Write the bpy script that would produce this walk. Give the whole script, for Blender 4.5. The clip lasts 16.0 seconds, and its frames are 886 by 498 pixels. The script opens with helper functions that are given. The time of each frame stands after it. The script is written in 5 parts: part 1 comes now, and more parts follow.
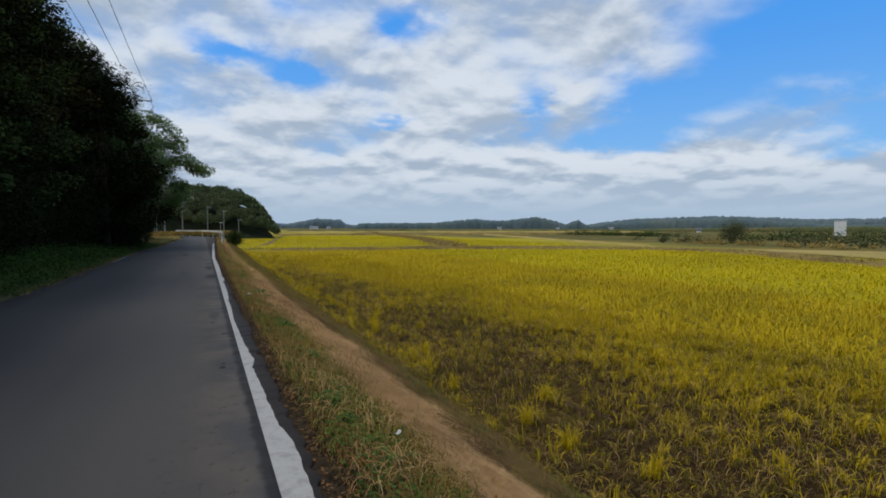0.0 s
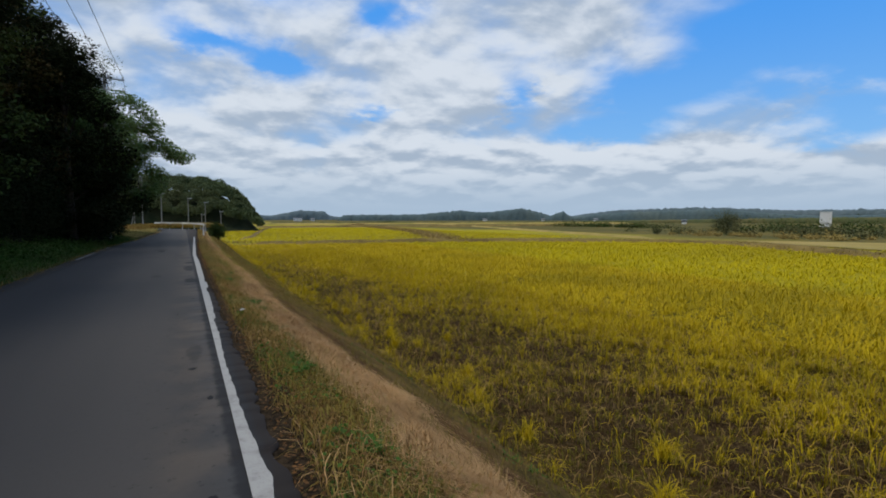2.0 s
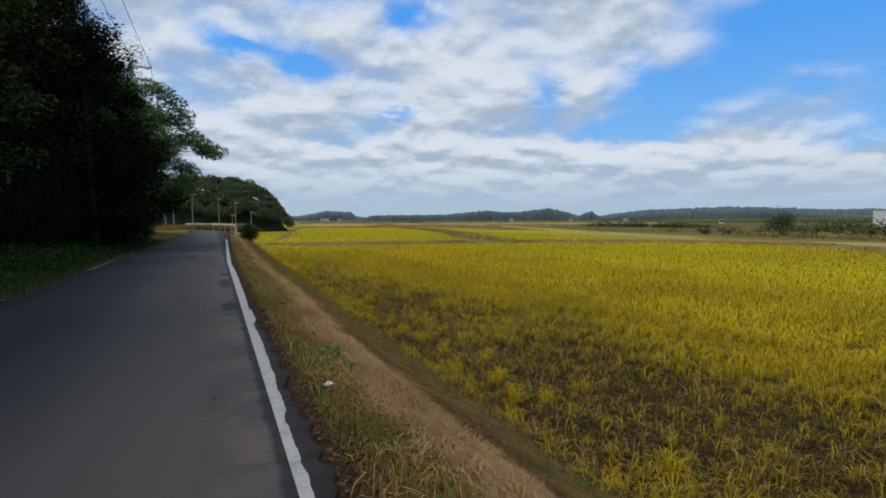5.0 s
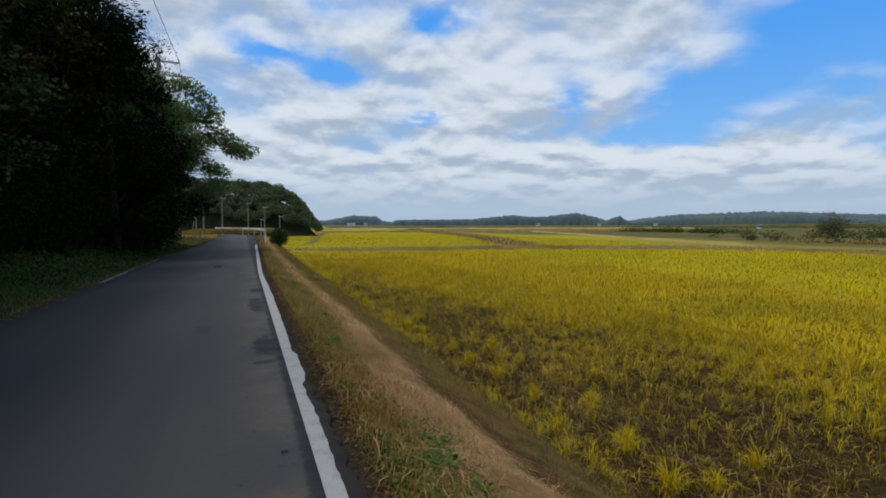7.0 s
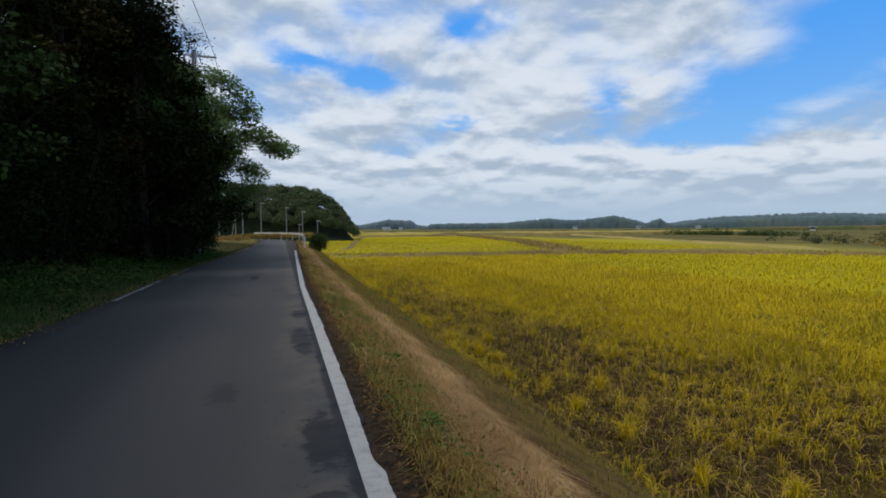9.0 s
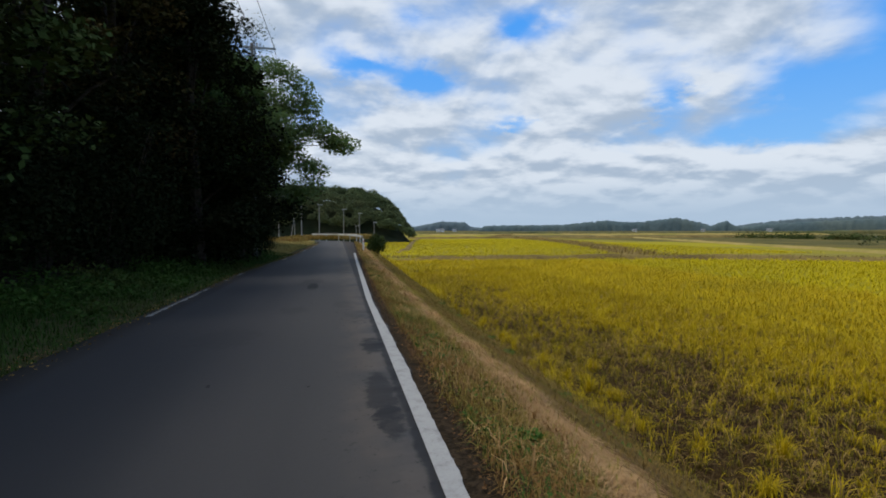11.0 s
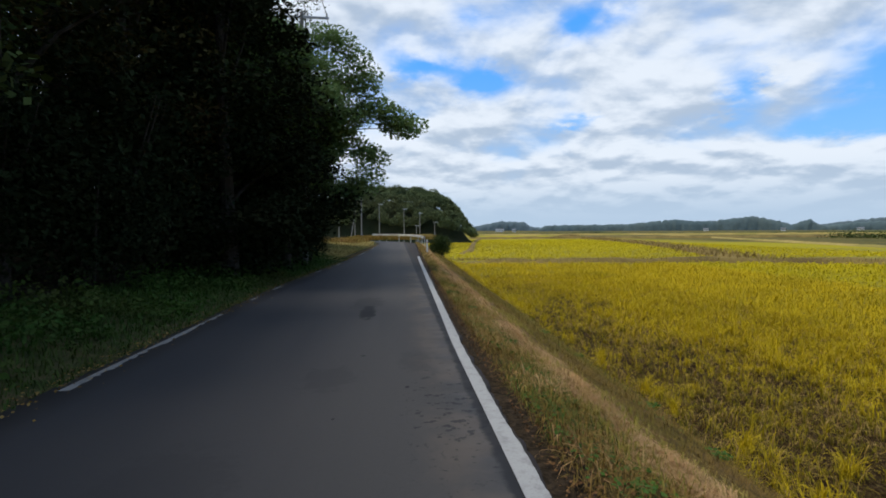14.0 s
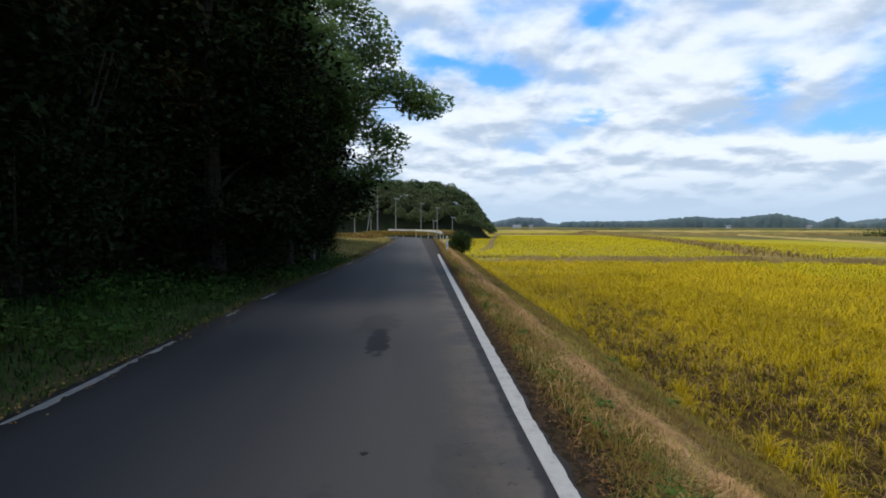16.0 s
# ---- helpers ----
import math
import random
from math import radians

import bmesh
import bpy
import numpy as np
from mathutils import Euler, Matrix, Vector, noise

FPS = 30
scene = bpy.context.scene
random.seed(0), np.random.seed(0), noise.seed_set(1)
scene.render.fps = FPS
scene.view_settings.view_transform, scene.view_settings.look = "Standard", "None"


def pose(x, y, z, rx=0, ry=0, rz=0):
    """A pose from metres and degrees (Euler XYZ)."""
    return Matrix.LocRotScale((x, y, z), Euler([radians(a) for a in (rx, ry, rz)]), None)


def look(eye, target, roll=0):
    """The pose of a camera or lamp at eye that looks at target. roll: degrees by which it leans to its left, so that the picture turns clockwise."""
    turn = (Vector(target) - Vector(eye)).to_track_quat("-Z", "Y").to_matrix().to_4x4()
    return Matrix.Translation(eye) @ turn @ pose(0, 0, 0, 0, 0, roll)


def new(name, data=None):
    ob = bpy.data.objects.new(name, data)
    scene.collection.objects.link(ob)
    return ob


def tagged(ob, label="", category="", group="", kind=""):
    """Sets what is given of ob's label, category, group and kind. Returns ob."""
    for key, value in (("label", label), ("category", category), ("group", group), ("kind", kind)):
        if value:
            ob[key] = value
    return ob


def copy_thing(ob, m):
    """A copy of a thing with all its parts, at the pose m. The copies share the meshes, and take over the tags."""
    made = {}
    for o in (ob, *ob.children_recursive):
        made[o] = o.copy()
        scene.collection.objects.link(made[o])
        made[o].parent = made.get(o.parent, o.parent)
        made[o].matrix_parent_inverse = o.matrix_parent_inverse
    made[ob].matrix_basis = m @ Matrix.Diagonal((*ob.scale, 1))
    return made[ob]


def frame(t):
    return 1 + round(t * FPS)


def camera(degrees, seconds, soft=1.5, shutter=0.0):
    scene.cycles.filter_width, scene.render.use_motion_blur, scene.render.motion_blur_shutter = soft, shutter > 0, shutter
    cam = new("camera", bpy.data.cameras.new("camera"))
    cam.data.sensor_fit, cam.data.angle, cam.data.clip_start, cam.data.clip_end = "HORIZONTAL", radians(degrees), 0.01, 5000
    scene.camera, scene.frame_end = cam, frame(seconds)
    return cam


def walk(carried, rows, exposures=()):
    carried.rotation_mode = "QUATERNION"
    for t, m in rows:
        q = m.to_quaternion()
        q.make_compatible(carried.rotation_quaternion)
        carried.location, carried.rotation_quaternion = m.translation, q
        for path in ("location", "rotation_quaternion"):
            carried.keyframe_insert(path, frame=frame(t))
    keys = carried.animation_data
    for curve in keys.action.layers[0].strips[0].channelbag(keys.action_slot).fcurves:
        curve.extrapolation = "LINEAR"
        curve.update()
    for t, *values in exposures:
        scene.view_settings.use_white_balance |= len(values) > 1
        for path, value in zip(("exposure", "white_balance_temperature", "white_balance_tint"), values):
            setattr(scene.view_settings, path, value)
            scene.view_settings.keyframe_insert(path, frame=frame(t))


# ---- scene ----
cam = camera(80.25, 16.0, soft=1.8)
PATH = [
    (0.0, pose(-0.444, 0.000, 1.495, 87.605, 0, -24.509) @ pose(0, 0, 0, 0, 0, 0.067)),
    (0.5, pose(-0.413, 0.766, 1.498, 87.014, 0, -25.121) @ pose(0, 0, 0, 0, 0, 0.193)),
    (1.0, pose(-0.389, 1.547, 1.496, 86.771, 0, -24.940) @ pose(0, 0, 0, 0, 0, 0.092)),
    (1.5, pose(-0.385, 2.340, 1.503, 86.845, 0, -25.412) @ pose(0, 0, 0, 0, 0, 0.080)),
    (2.0, pose(-0.368, 3.140, 1.503, 86.695, 0, -26.197) @ pose(0, 0, 0, 0, 0, -0.030)),
    (2.5, pose(-0.391, 3.935, 1.493, 86.404, 0, -27.013) @ pose(0, 0, 0, 0, 0, 0.088)),
    (3.0, pose(-0.372, 4.693, 1.496, 86.268, 0, -26.595) @ pose(0, 0, 0, 0, 0, -0.082)),
    (3.5, pose(-0.405, 5.451, 1.511, 86.617, 0, -26.087) @ pose(0, 0, 0, 0, 0, -0.143)),
    (4.0, pose(-0.430, 6.190, 1.510, 86.405, 0, -25.092) @ pose(0, 0, 0, 0, 0, -0.220)),
    (6.5, pose(-0.480, 9.631, 1.508, 87.349, 0, -21.558) @ pose(0, 0, 0, 0, 0, 0.039)),
    (7.0, pose(-0.476, 10.479, 1.515, 87.227, 0, -20.772) @ pose(0, 0, 0, 0, 0, -0.068)),
    (7.5, pose(-0.472, 11.310, 1.496, 87.227, 0, -20.160) @ pose(0, 0, 0, 0, 0, -0.159)),
    (8.0, pose(-0.470, 12.083, 1.485, 87.390, 0, -19.668) @ pose(0, 0, 0, 0, 0, -0.490)),
    (8.5, pose(-0.460, 12.808, 1.494, 87.264, 0, -18.733) @ pose(0, 0, 0, 0, 0, -0.483)),
    (9.0, pose(-0.508, 13.545, 1.510, 87.660, 0, -17.037) @ pose(0, 0, 0, 0, 0, -0.400)),
    (11.5, pose(-0.674, 17.013, 1.505, 87.834, 0, -10.114) @ pose(0, 0, 0, 0, 0, -0.211)),
    (12.0, pose(-0.695, 17.865, 1.493, 87.811, 0, -9.093) @ pose(0, 0, 0, 0, 0, -0.258)),
    (12.5, pose(-0.719, 18.710, 1.489, 87.768, 0, -8.079) @ pose(0, 0, 0, 0, 0, -0.117)),
    (13.0, pose(-0.770, 19.515, 1.479, 87.985, 0, -6.627) @ pose(0, 0, 0, 0, 0, -0.200)),
    (13.5, pose(-0.774, 20.292, 1.494, 88.106, 0, -6.096) @ pose(0, 0, 0, 0, 0, -0.255)),
    (14.0, pose(-0.771, 21.018, 1.500, 87.917, 0, -4.871) @ pose(0, 0, 0, 0, 0, -0.324)),
    (14.5, pose(-0.760, 21.780, 1.493, 87.964, 0, -3.491) @ pose(0, 0, 0, 0, 0, -0.329)),
    (15.0, pose(-0.756, 22.523, 1.502, 88.043, 0, -2.740) @ pose(0, 0, 0, 0, 0, -0.416)),
    (15.5, pose(-0.793, 23.236, 1.513, 87.591, 0, -2.707) @ pose(0, 0, 0, 0, 0, -0.230)),
    (16.0, pose(-0.865, 23.898, 1.494, 87.432, 0, -3.104) @ pose(0, 0, 0, 0, 0, 0.030)),
]
walk(cam, PATH, [(0, -0.06), (4, -0.04), (9, 0.0), (12.5, 0.1), (14.5, 0.26), (16, 0.36)])

# ---- world, sun ----
SUN_EL, SUN_AZ = 65.0, -82.0      # degrees; azimuth from +y towards +x
sun = new("sun", bpy.data.lights.new("sun", "SUN"))
sun.data.energy, sun.data.angle, sun.data.color = 1.7, radians(16), (1.0, 0.92, 0.79)
_a, _e = radians(SUN_AZ), radians(SUN_EL)
sun.matrix_world = look((0, 0, 60), (-math.sin(_a) * math.cos(_e) * 10, -math.cos(_a) * math.cos(_e) * 10, 60 - math.sin(_e) * 10))

world = bpy.data.worlds.new("sky")
scene.world = world
world.use_nodes = True


class Nodes:
    """Short hand for building node trees."""

    def __init__(self, tree):
        self.t = tree
        tree.nodes.clear()

    def n(self, kind, **kw):
        node = self.t.nodes.new(kind)
        for k, v in kw.items():
            if k == "op":
                node.operation = v
            elif k == "blend":
                node.blend_type = v
            elif k == "dtype":
                node.data_type = v
        return node

    def put(self, socket, v):
        if isinstance(v, bpy.types.NodeSocket):
            self.t.links.new(v, socket)
        else:
            socket.default_value = v

    def math(self, op, a, b=0.0, c=0.0, clamp=False):
        m = self.n("ShaderNodeMath", op=op)
        m.use_clamp = clamp
        for i, v in enumerate((a, b, c)):
            self.put(m.inputs[i], v)
        return m.outputs[0]

    def ramp(self, f, lo, hi, a=0.0, b=1.0):
        m = self.n("ShaderNodeMapRange")
        m.interpolation_type = "SMOOTHSTEP"
        for i, v in enumerate((f, lo, hi, a, b)):
            self.put(m.inputs[i], v)
        return m.outputs[0]

    def mix(self, f, a, b, blend="MIX"):
        m = self.n("ShaderNodeMix", dtype="RGBA", blend=blend)
        self.put(m.inputs[0], f)
        for i, v in ((6, a), (7, b)):
            if not isinstance(v, bpy.types.NodeSocket) and len(v) == 3:
                v = (*v, 1)
            self.put(m.inputs[i], v)
        return m.outputs[2]

    def noise(self, vec, scale, detail=4.0, rough=0.55, dist=0.0):
        m = self.n("ShaderNodeTexNoise")
        if vec is not None:
            self.put(m.inputs["Vector"], vec)
        m.inputs["Scale"].default_value = scale
        m.inputs["Detail"].default_value = detail
        m.inputs["Roughness"].default_value = rough
        m.inputs["Distortion"].default_value = dist
        return m.outputs["Fac"]

    def xyz(self, vec):
        m = self.n("ShaderNodeSeparateXYZ")
        self.put(m.inputs[0], vec)
        return m.outputs

    def vec(self, x, y, z):
        m = self.n("ShaderNodeCombineXYZ")
        for i, v in enumerate((x, y, z)):
            self.put(m.inputs[i], v)
        return m.outputs[0]


def build_sky():
    k = Nodes(world.node_tree)
    out = k.n("ShaderNodeOutputWorld")
    bg = k.n("ShaderNodeBackground")
    sky = k.n("ShaderNodeTexSky")
    sky.sky_type = "NISHITA"
    sky.sun_disc = False
    sky.sun_elevation, sky.sun_rotation = radians(SUN_EL), radians(SUN_AZ)
    sky.air_density, sky.dust_density, sky.ozone_density = 1.0, 0.3, 3.0
    tc = k.n("ShaderNodeTexCoord")
    d = tc.outputs["Generated"]
    x, y, z = k.xyz(d)
    zz = k.math("ADD", k.math("MAXIMUM", z, 0.0), 0.26)
    px, py = k.math("DIVIDE", x, zz), k.math("DIVIDE", y, zz)
    plane = k.vec(px, py, 0.0)
    upper = k.vec(k.math("MULTIPLY", px, 0.955), k.math("MULTIPLY", py, 0.955), 0.0)
    az = k.math("MULTIPLY", k.math("ARCTAN2", x, y), 57.2958)
    el = k.math("MULTIPLY", k.math("ARCSINE", z), 57.2958)
    big = k.noise(plane, 2.7, 7.0, 0.52, 0.2)
    above = k.noise(upper, 2.7, 7.0, 0.52, 0.2)
    wide = k.noise(plane, 1.3, 3.0, 0.5)
    cover = k.math("ADD", k.math("ADD", k.math("MULTIPLY", big, 0.62), k.math("MULTIPLY", wide, 0.16)), 0.27)
    cover = k.math("SUBTRACT", cover, k.math("MULTIPLY", k.ramp(az, 38.0, 60.0, 0.0, 0.17), k.ramp(el, 5.0, 10.0)))
    wob = k.math("MULTIPLY", k.math("SUBTRACT", k.noise(plane, 5.0, 6.0, 0.6), 0.5), 9.0)
    azw, elw = k.math("ADD", az, wob), k.math("ADD", el, k.math("MULTIPLY", wob, 0.45))
    # clear gaps in the cloud: azimuth, elevation, half widths, depth
    for a, e, wa, we, deep in CLEAR:
        u = k.math("DIVIDE", k.math("SUBTRACT", azw, a), wa)
        v = k.math("DIVIDE", k.math("SUBTRACT", elw, e), we)
        r = k.math("ADD", k.math("MULTIPLY", u, u), k.math("MULTIPLY", v, v))
        cover = k.math("SUBTRACT", cover, k.math("MULTIPLY", k.math("POWER", 2.718, k.math("MULTIPLY", r, -1.0)), deep))
    # cover above 30 degrees is unseen cloud, added for a less blue light
    low = k.math("ADD", k.ramp(el, 2.0, 9.0, 0.22, 0.0), k.ramp(el, 30.0, 50.0, 0.0, 0.10))
    cover = k.math("ADD", cover, low)
    mask = k.ramp(cover, 0.37, 0.70)
    # grey bases and bright tops
    relief = k.math("MULTIPLY", k.math("SUBTRACT", big, above), 2.0)
    streak = k.noise(k.vec(k.math("MULTIPLY", az, 0.06), k.math("MULTIPLY", el, 0.6), 3.0), 1.0, 5.0, 0.6)
    low_el = k.ramp(el, 4.0, 12.0, 0.45, 0.12)
    tone = k.math("ADD", k.math("ADD", relief, k.math("MULTIPLY", k.noise(plane, 2.0, 5.0, 0.6), 0.75)), k.math("MULTIPLY", k.math("SUBTRACT", streak, 0.5), low_el))
    cloud = k.mix(k.ramp(tone, 0.12, 0.58), CLOUD_GREY, CLOUD_WHITE)
    hazy = k.mix(k.ramp(el, 0.5, 7.0, 1.0, 0.0), cloud, HAZE)
    blue = k.mix(0.72, sky.outputs[0], k.mix(k.ramp(el, 3, 22), BLUE_LOW, BLUE_HIGH))
    col = k.mix(k.math("MULTIPLY", mask, 0.96), blue, hazy)
    k.put(bg.inputs[0], col)
    bg.inputs[1].default_value = 0.1
    k.t.links.new(bg.outputs[0], out.inputs[0])


CLEAR = [(1.8, 16.9, 4.2, 1.2, 0.32), (9.4, 15.6, 3.2, 1.7, 0.30), (20.7, 20.8, 3.4, 2.0, 0.27), (19, 11.1, 2.6, 0.6, 0.24), (34.5, 12.4, 2.4, 2.2, 0.30), (43, 9.0, 6, 1.2, 0.28),
         (46, 12.4, 6.5, 2.4, 0.32), (56, 16.0, 8, 4.0, 0.22), (64, 7.2, 3.4, 1.5, 0.2), (66, 16, 6, 6, 0.2), (8, 21.5, 2, 1.0, 0.12),
         (37.5, 19.8, 8, 2.8, -0.2), (25, 13.5, 5, 3.0, -0.1), (38, 14, 1.6, 1.0, -0.15), (47, 5.8, 6, 1.2, -0.16), (53, 7.4, 4, 1.3, -0.18), (58, 9.2, 3.4, 1.2, -0.17), (62, 10.8, 3, 0.9, -0.13)]
CLOUD_GREY, CLOUD_WHITE, HAZE = (4.0, 4.85, 6.0), (7.15, 7.75, 8.5), (4.15, 5.3, 6.7)
BLUE_LOW, BLUE_HIGH = (2.0, 5.2, 10.0), (0.5, 3.8, 10.8)
build_sky()


# ---- materials ----
def surface(name, colours, scale=3.0, fine=40.0, rough=0.9, bump=0.3, island=0.0, translucent=0.0, spec=0.1, height=0.02):
    """A material that wanders between its colours at two scales."""
    m = bpy.data.materials.new(name)
    m.use_nodes = True
    k = Nodes(m.node_tree)
    out, bs = k.n("ShaderNodeOutputMaterial"), k.n("ShaderNodeBsdfPrincipled")
    pos = k.n("ShaderNodeTexCoord").outputs["Object"]
    f = k.ramp(k.noise(pos, scale, 5.0, 0.6), 0.33, 0.67)
    col = k.mix(f, colours[0], colours[1])
    if len(colours) > 2:
        col = k.mix(k.ramp(k.noise(pos, scale * 0.37, 3.0), 0.45, 0.7), col, colours[2])
    g = k.noise(pos, fine, 3.0, 0.6)
    col = k.mix(k.ramp(g, 0.3, 0.7, 0.0, 0.35), col, [c * 0.55 for c in colours[0]])
    if island:
        r = k.n("ShaderNodeNewGeometry").outputs["Random Per Island"]
        col = k.mix(k.ramp(r, 0.0, 1.0, 0.0, island), col, [min(1, c * 1.5) for c in colours[1]])
        col = k.mix(k.math("MULTIPLY", k.math("GREATER_THAN", r, 0.8), island), col, colours[-1])
    k.put(bs.inputs["Base Color"], col)
    bs.inputs["Roughness"].default_value = rough
    bs.inputs["Specular IOR Level"].default_value = spec
    if bump:
        b = k.n("ShaderNodeBump")
        b.inputs["Strength"].default_value, b.inputs["Distance"].default_value = bump, height
        k.put(b.inputs["Height"], g)
        k.t.links.new(b.outputs[0], bs.inputs["Normal"])
    last = bs.outputs[0]
    if translucent:
        tr = k.n("ShaderNodeBsdfTranslucent")
        k.put(tr.inputs[0], col)
        mx = k.n("ShaderNodeMixShader")
        mx.inputs[0].default_value = translucent
        k.t.links.new(last, mx.inputs[1])
        k.t.links.new(tr.outputs[0], mx.inputs[2])
        last = mx.outputs[0]
    k.t.links.new(last, out.inputs[0])
    return m


RICE = surface("rice_regrowth", [(0.43, 0.315, 0.008), (0.58, 0.425, 0.012), (0.28, 0.225, 0.012)], 0.5, 3.0, 0.75, 0, 0.45, 0.25)
RICE_FAR = surface("rice_far", [(0.46, 0.38, 0.008), (0.55, 0.44, 0.010), (0.39, 0.32, 0.012)], 0.12, 1.0, 0.8, 0, 0.3, 0.25)
STRAW = surface("dry_straw", [(0.36, 0.205, 0.085), (0.55, 0.345, 0.155), (0.18, 0.096, 0.038)], 1.2, 14.0, 0.8, 0, 0.5, 0.1)
DEAD = surface("dead_stalks", [(0.19, 0.115, 0.035), (0.31, 0.20, 0.06), (0.10, 0.06, 0.02)], 0.9, 10.0, 0.85, 0, 0.5, 0.1)
TAN_GRASS = surface("tan_grass", [(0.24, 0.185, 0.06), (0.33, 0.26, 0.085), (0.15, 0.15, 0.04)], 0.3, 5.0, 0.9, 0, 0.4, 0.15)
RICE_TAN = surface("rice_dead_leaf", [(0.27, 0.17, 0.05), (0.40, 0.265, 0.085), (0.17, 0.10, 0.035)], 0.9, 10.0, 0.85, 0, 0.6, 0.15)
STUBBLE = surface("old_stubble", [(0.075, 0.046, 0.015), (0.14, 0.09, 0.028), (0.04, 0.025, 0.009)], 0.9, 10.0, 0.9, 0, 0.5, 0.05)
LITTER = surface("rice_litter", [(0.085, 0.052, 0.020), (0.16, 0.105, 0.04), (0.045, 0.028, 0.012)], 0.9, 10.0, 0.9, 0, 0.6, 0.05)
OLIVE = surface("olive_regrowth", [(0.145, 0.125, 0.010), (0.21, 0.175, 0.014), (0.075, 0.085, 0.010)], 0.8, 5.0, 0.8, 0, 0.4, 0.2)
GRASS = surface("bank_grass", [(0.11, 0.088, 0.015), (0.21, 0.145, 0.032), (0.27, 0.145, 0.05)], 1.1, 9.0, 0.75, 0, 0.4, 0.2)
DITCH_GRASS = surface("ditch_grass", [(0.11, 0.095, 0.016), (0.18, 0.135, 0.028), (0.20, 0.115, 0.036)], 1.1, 9.0, 0.8, 0, 0.4, 0.15)
BROWN_LEAF = surface("brown_leaf", [(0.10, 0.052, 0.022), (0.19, 0.095, 0.035), (0.06, 0.035, 0.018)], 1.0, 12.0, 0.85, 0, 0.6, 0.1)
GOLD_GRASS = surface("gold_grass", [(0.16, 0.15, 0.024), (0.27, 0.23, 0.042), (0.36, 0.26, 0.09)], 1.3, 9.0, 0.75, 0, 0.4, 0.25)
GREEN = surface("fresh_grass", [(0.042, 0.105, 0.018), (0.09, 0.165, 0.028), (0.06, 0.09, 0.018)], 1.5, 9.0, 0.7, 0, 0.3, 0.25)
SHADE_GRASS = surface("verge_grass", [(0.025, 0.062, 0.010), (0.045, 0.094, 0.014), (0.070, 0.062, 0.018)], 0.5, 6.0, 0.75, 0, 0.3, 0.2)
# darker than real leaves: the wood's deep shade is painted into this colour
LEAF_SHADED = surface("leaf_shaded", [(0.010, 0.016, 0.006), (0.016, 0.022, 0.008), (0.020, 0.018, 0.008)], 0.35, 4.0, 0.85, 0, 0.25, 0.03, 0.03)
LEAF_MID = surface("leaf_mid", [(0.036, 0.060, 0.016), (0.058, 0.084, 0.022), (0.056, 0.048, 0.018)], 0.35, 4.0, 0.8, 0, 0.3, 0.06, 0.04)
LEAF_RUST = surface("leaf_rust", [(0.070, 0.048, 0.018), (0.044, 0.050, 0.016), (0.095, 0.054, 0.020)], 0.4, 4.0, 0.85, 0, 0.3, 0.06, 0.04)
LEAF_LIGHT = surface("leaf_light", [(0.095, 0.165, 0.055), (0.145, 0.225, 0.075), (0.15, 0.185, 0.062)], 0.5, 4.0, 0.55, 0, 0.3, 0.4)
LEAF_HILL = surface("leaf_hill", [(0.072, 0.105, 0.046), (0.105, 0.135, 0.056), (0.12, 0.125, 0.058)], 0.09, 0.8, 0.8, 0, 0.3, 0.1)
LEAF_BUSH = surface("leaf_bush", [(0.03, 0.055, 0.014), (0.055, 0.085, 0.02), (0.09, 0.08, 0.02)], 0.8, 5.0, 0.7, 0, 0.3, 0.15)
BARK = surface("bark", [(0.025, 0.020, 0.015), (0.055, 0.046, 0.035)], 5.0, 30.0, 0.95, 0.7)
CONCRETE = surface("concrete", [(0.20, 0.195, 0.18), (0.28, 0.27, 0.255)], 2.0, 30.0, 0.85, 0.2)
STEEL = surface("galvanised_steel", [(0.42, 0.43, 0.44), (0.55, 0.56, 0.57)], 3.0, 30.0, 0.5, 0.05)
WHITE = surface("white_paint", [(0.72, 0.72, 0.70), (0.8, 0.8, 0.79)], 2.0, 20.0, 0.6, 0.05)
GREY_ROOF = surface("roof_sheet", [(0.16, 0.17, 0.19), (0.22, 0.23, 0.25)], 1.0, 8.0, 0.6, 0.1)
RED = surface("red_reflector", [(0.5, 0.06, 0.03), (0.6, 0.09, 0.04)], 5.0, 30.0, 0.3, 0)
DARK_GLASS = surface("dark_glass", [(0.03, 0.035, 0.04), (0.05, 0.055, 0.06)], 2.0, 9.0, 0.15, 0)
WIRE = surface("wire_black", [(0.03, 0.03, 0.035), (0.05, 0.05, 0.055)], 2.0, 9.0, 0.6, 0)
TAR = surface("tar_stain", [(0.020, 0.020, 0.021), (0.032, 0.032, 0.033)], 4.0, 60.0, 0.8, 0.3)
# air haze is painted into the blue-grey colours of far woods and ridges
HAZED_WOOD = surface("hazed_woods", [(0.085, 0.125, 0.135), (0.105, 0.145, 0.15), (0.12, 0.15, 0.135)], 0.03, 0.2, 0.95, 0)
HAZED_RIDGE = surface("hazed_ridge", [(0.11, 0.15, 0.165), (0.13, 0.17, 0.185)], 0.02, 0.15, 0.95, 0)
HEDGE = surface("field_hedge", [(0.065, 0.080, 0.035), (0.095, 0.10, 0.04), (0.16, 0.12, 0.05)], 0.12, 1.0, 0.9, 0, 0.3)


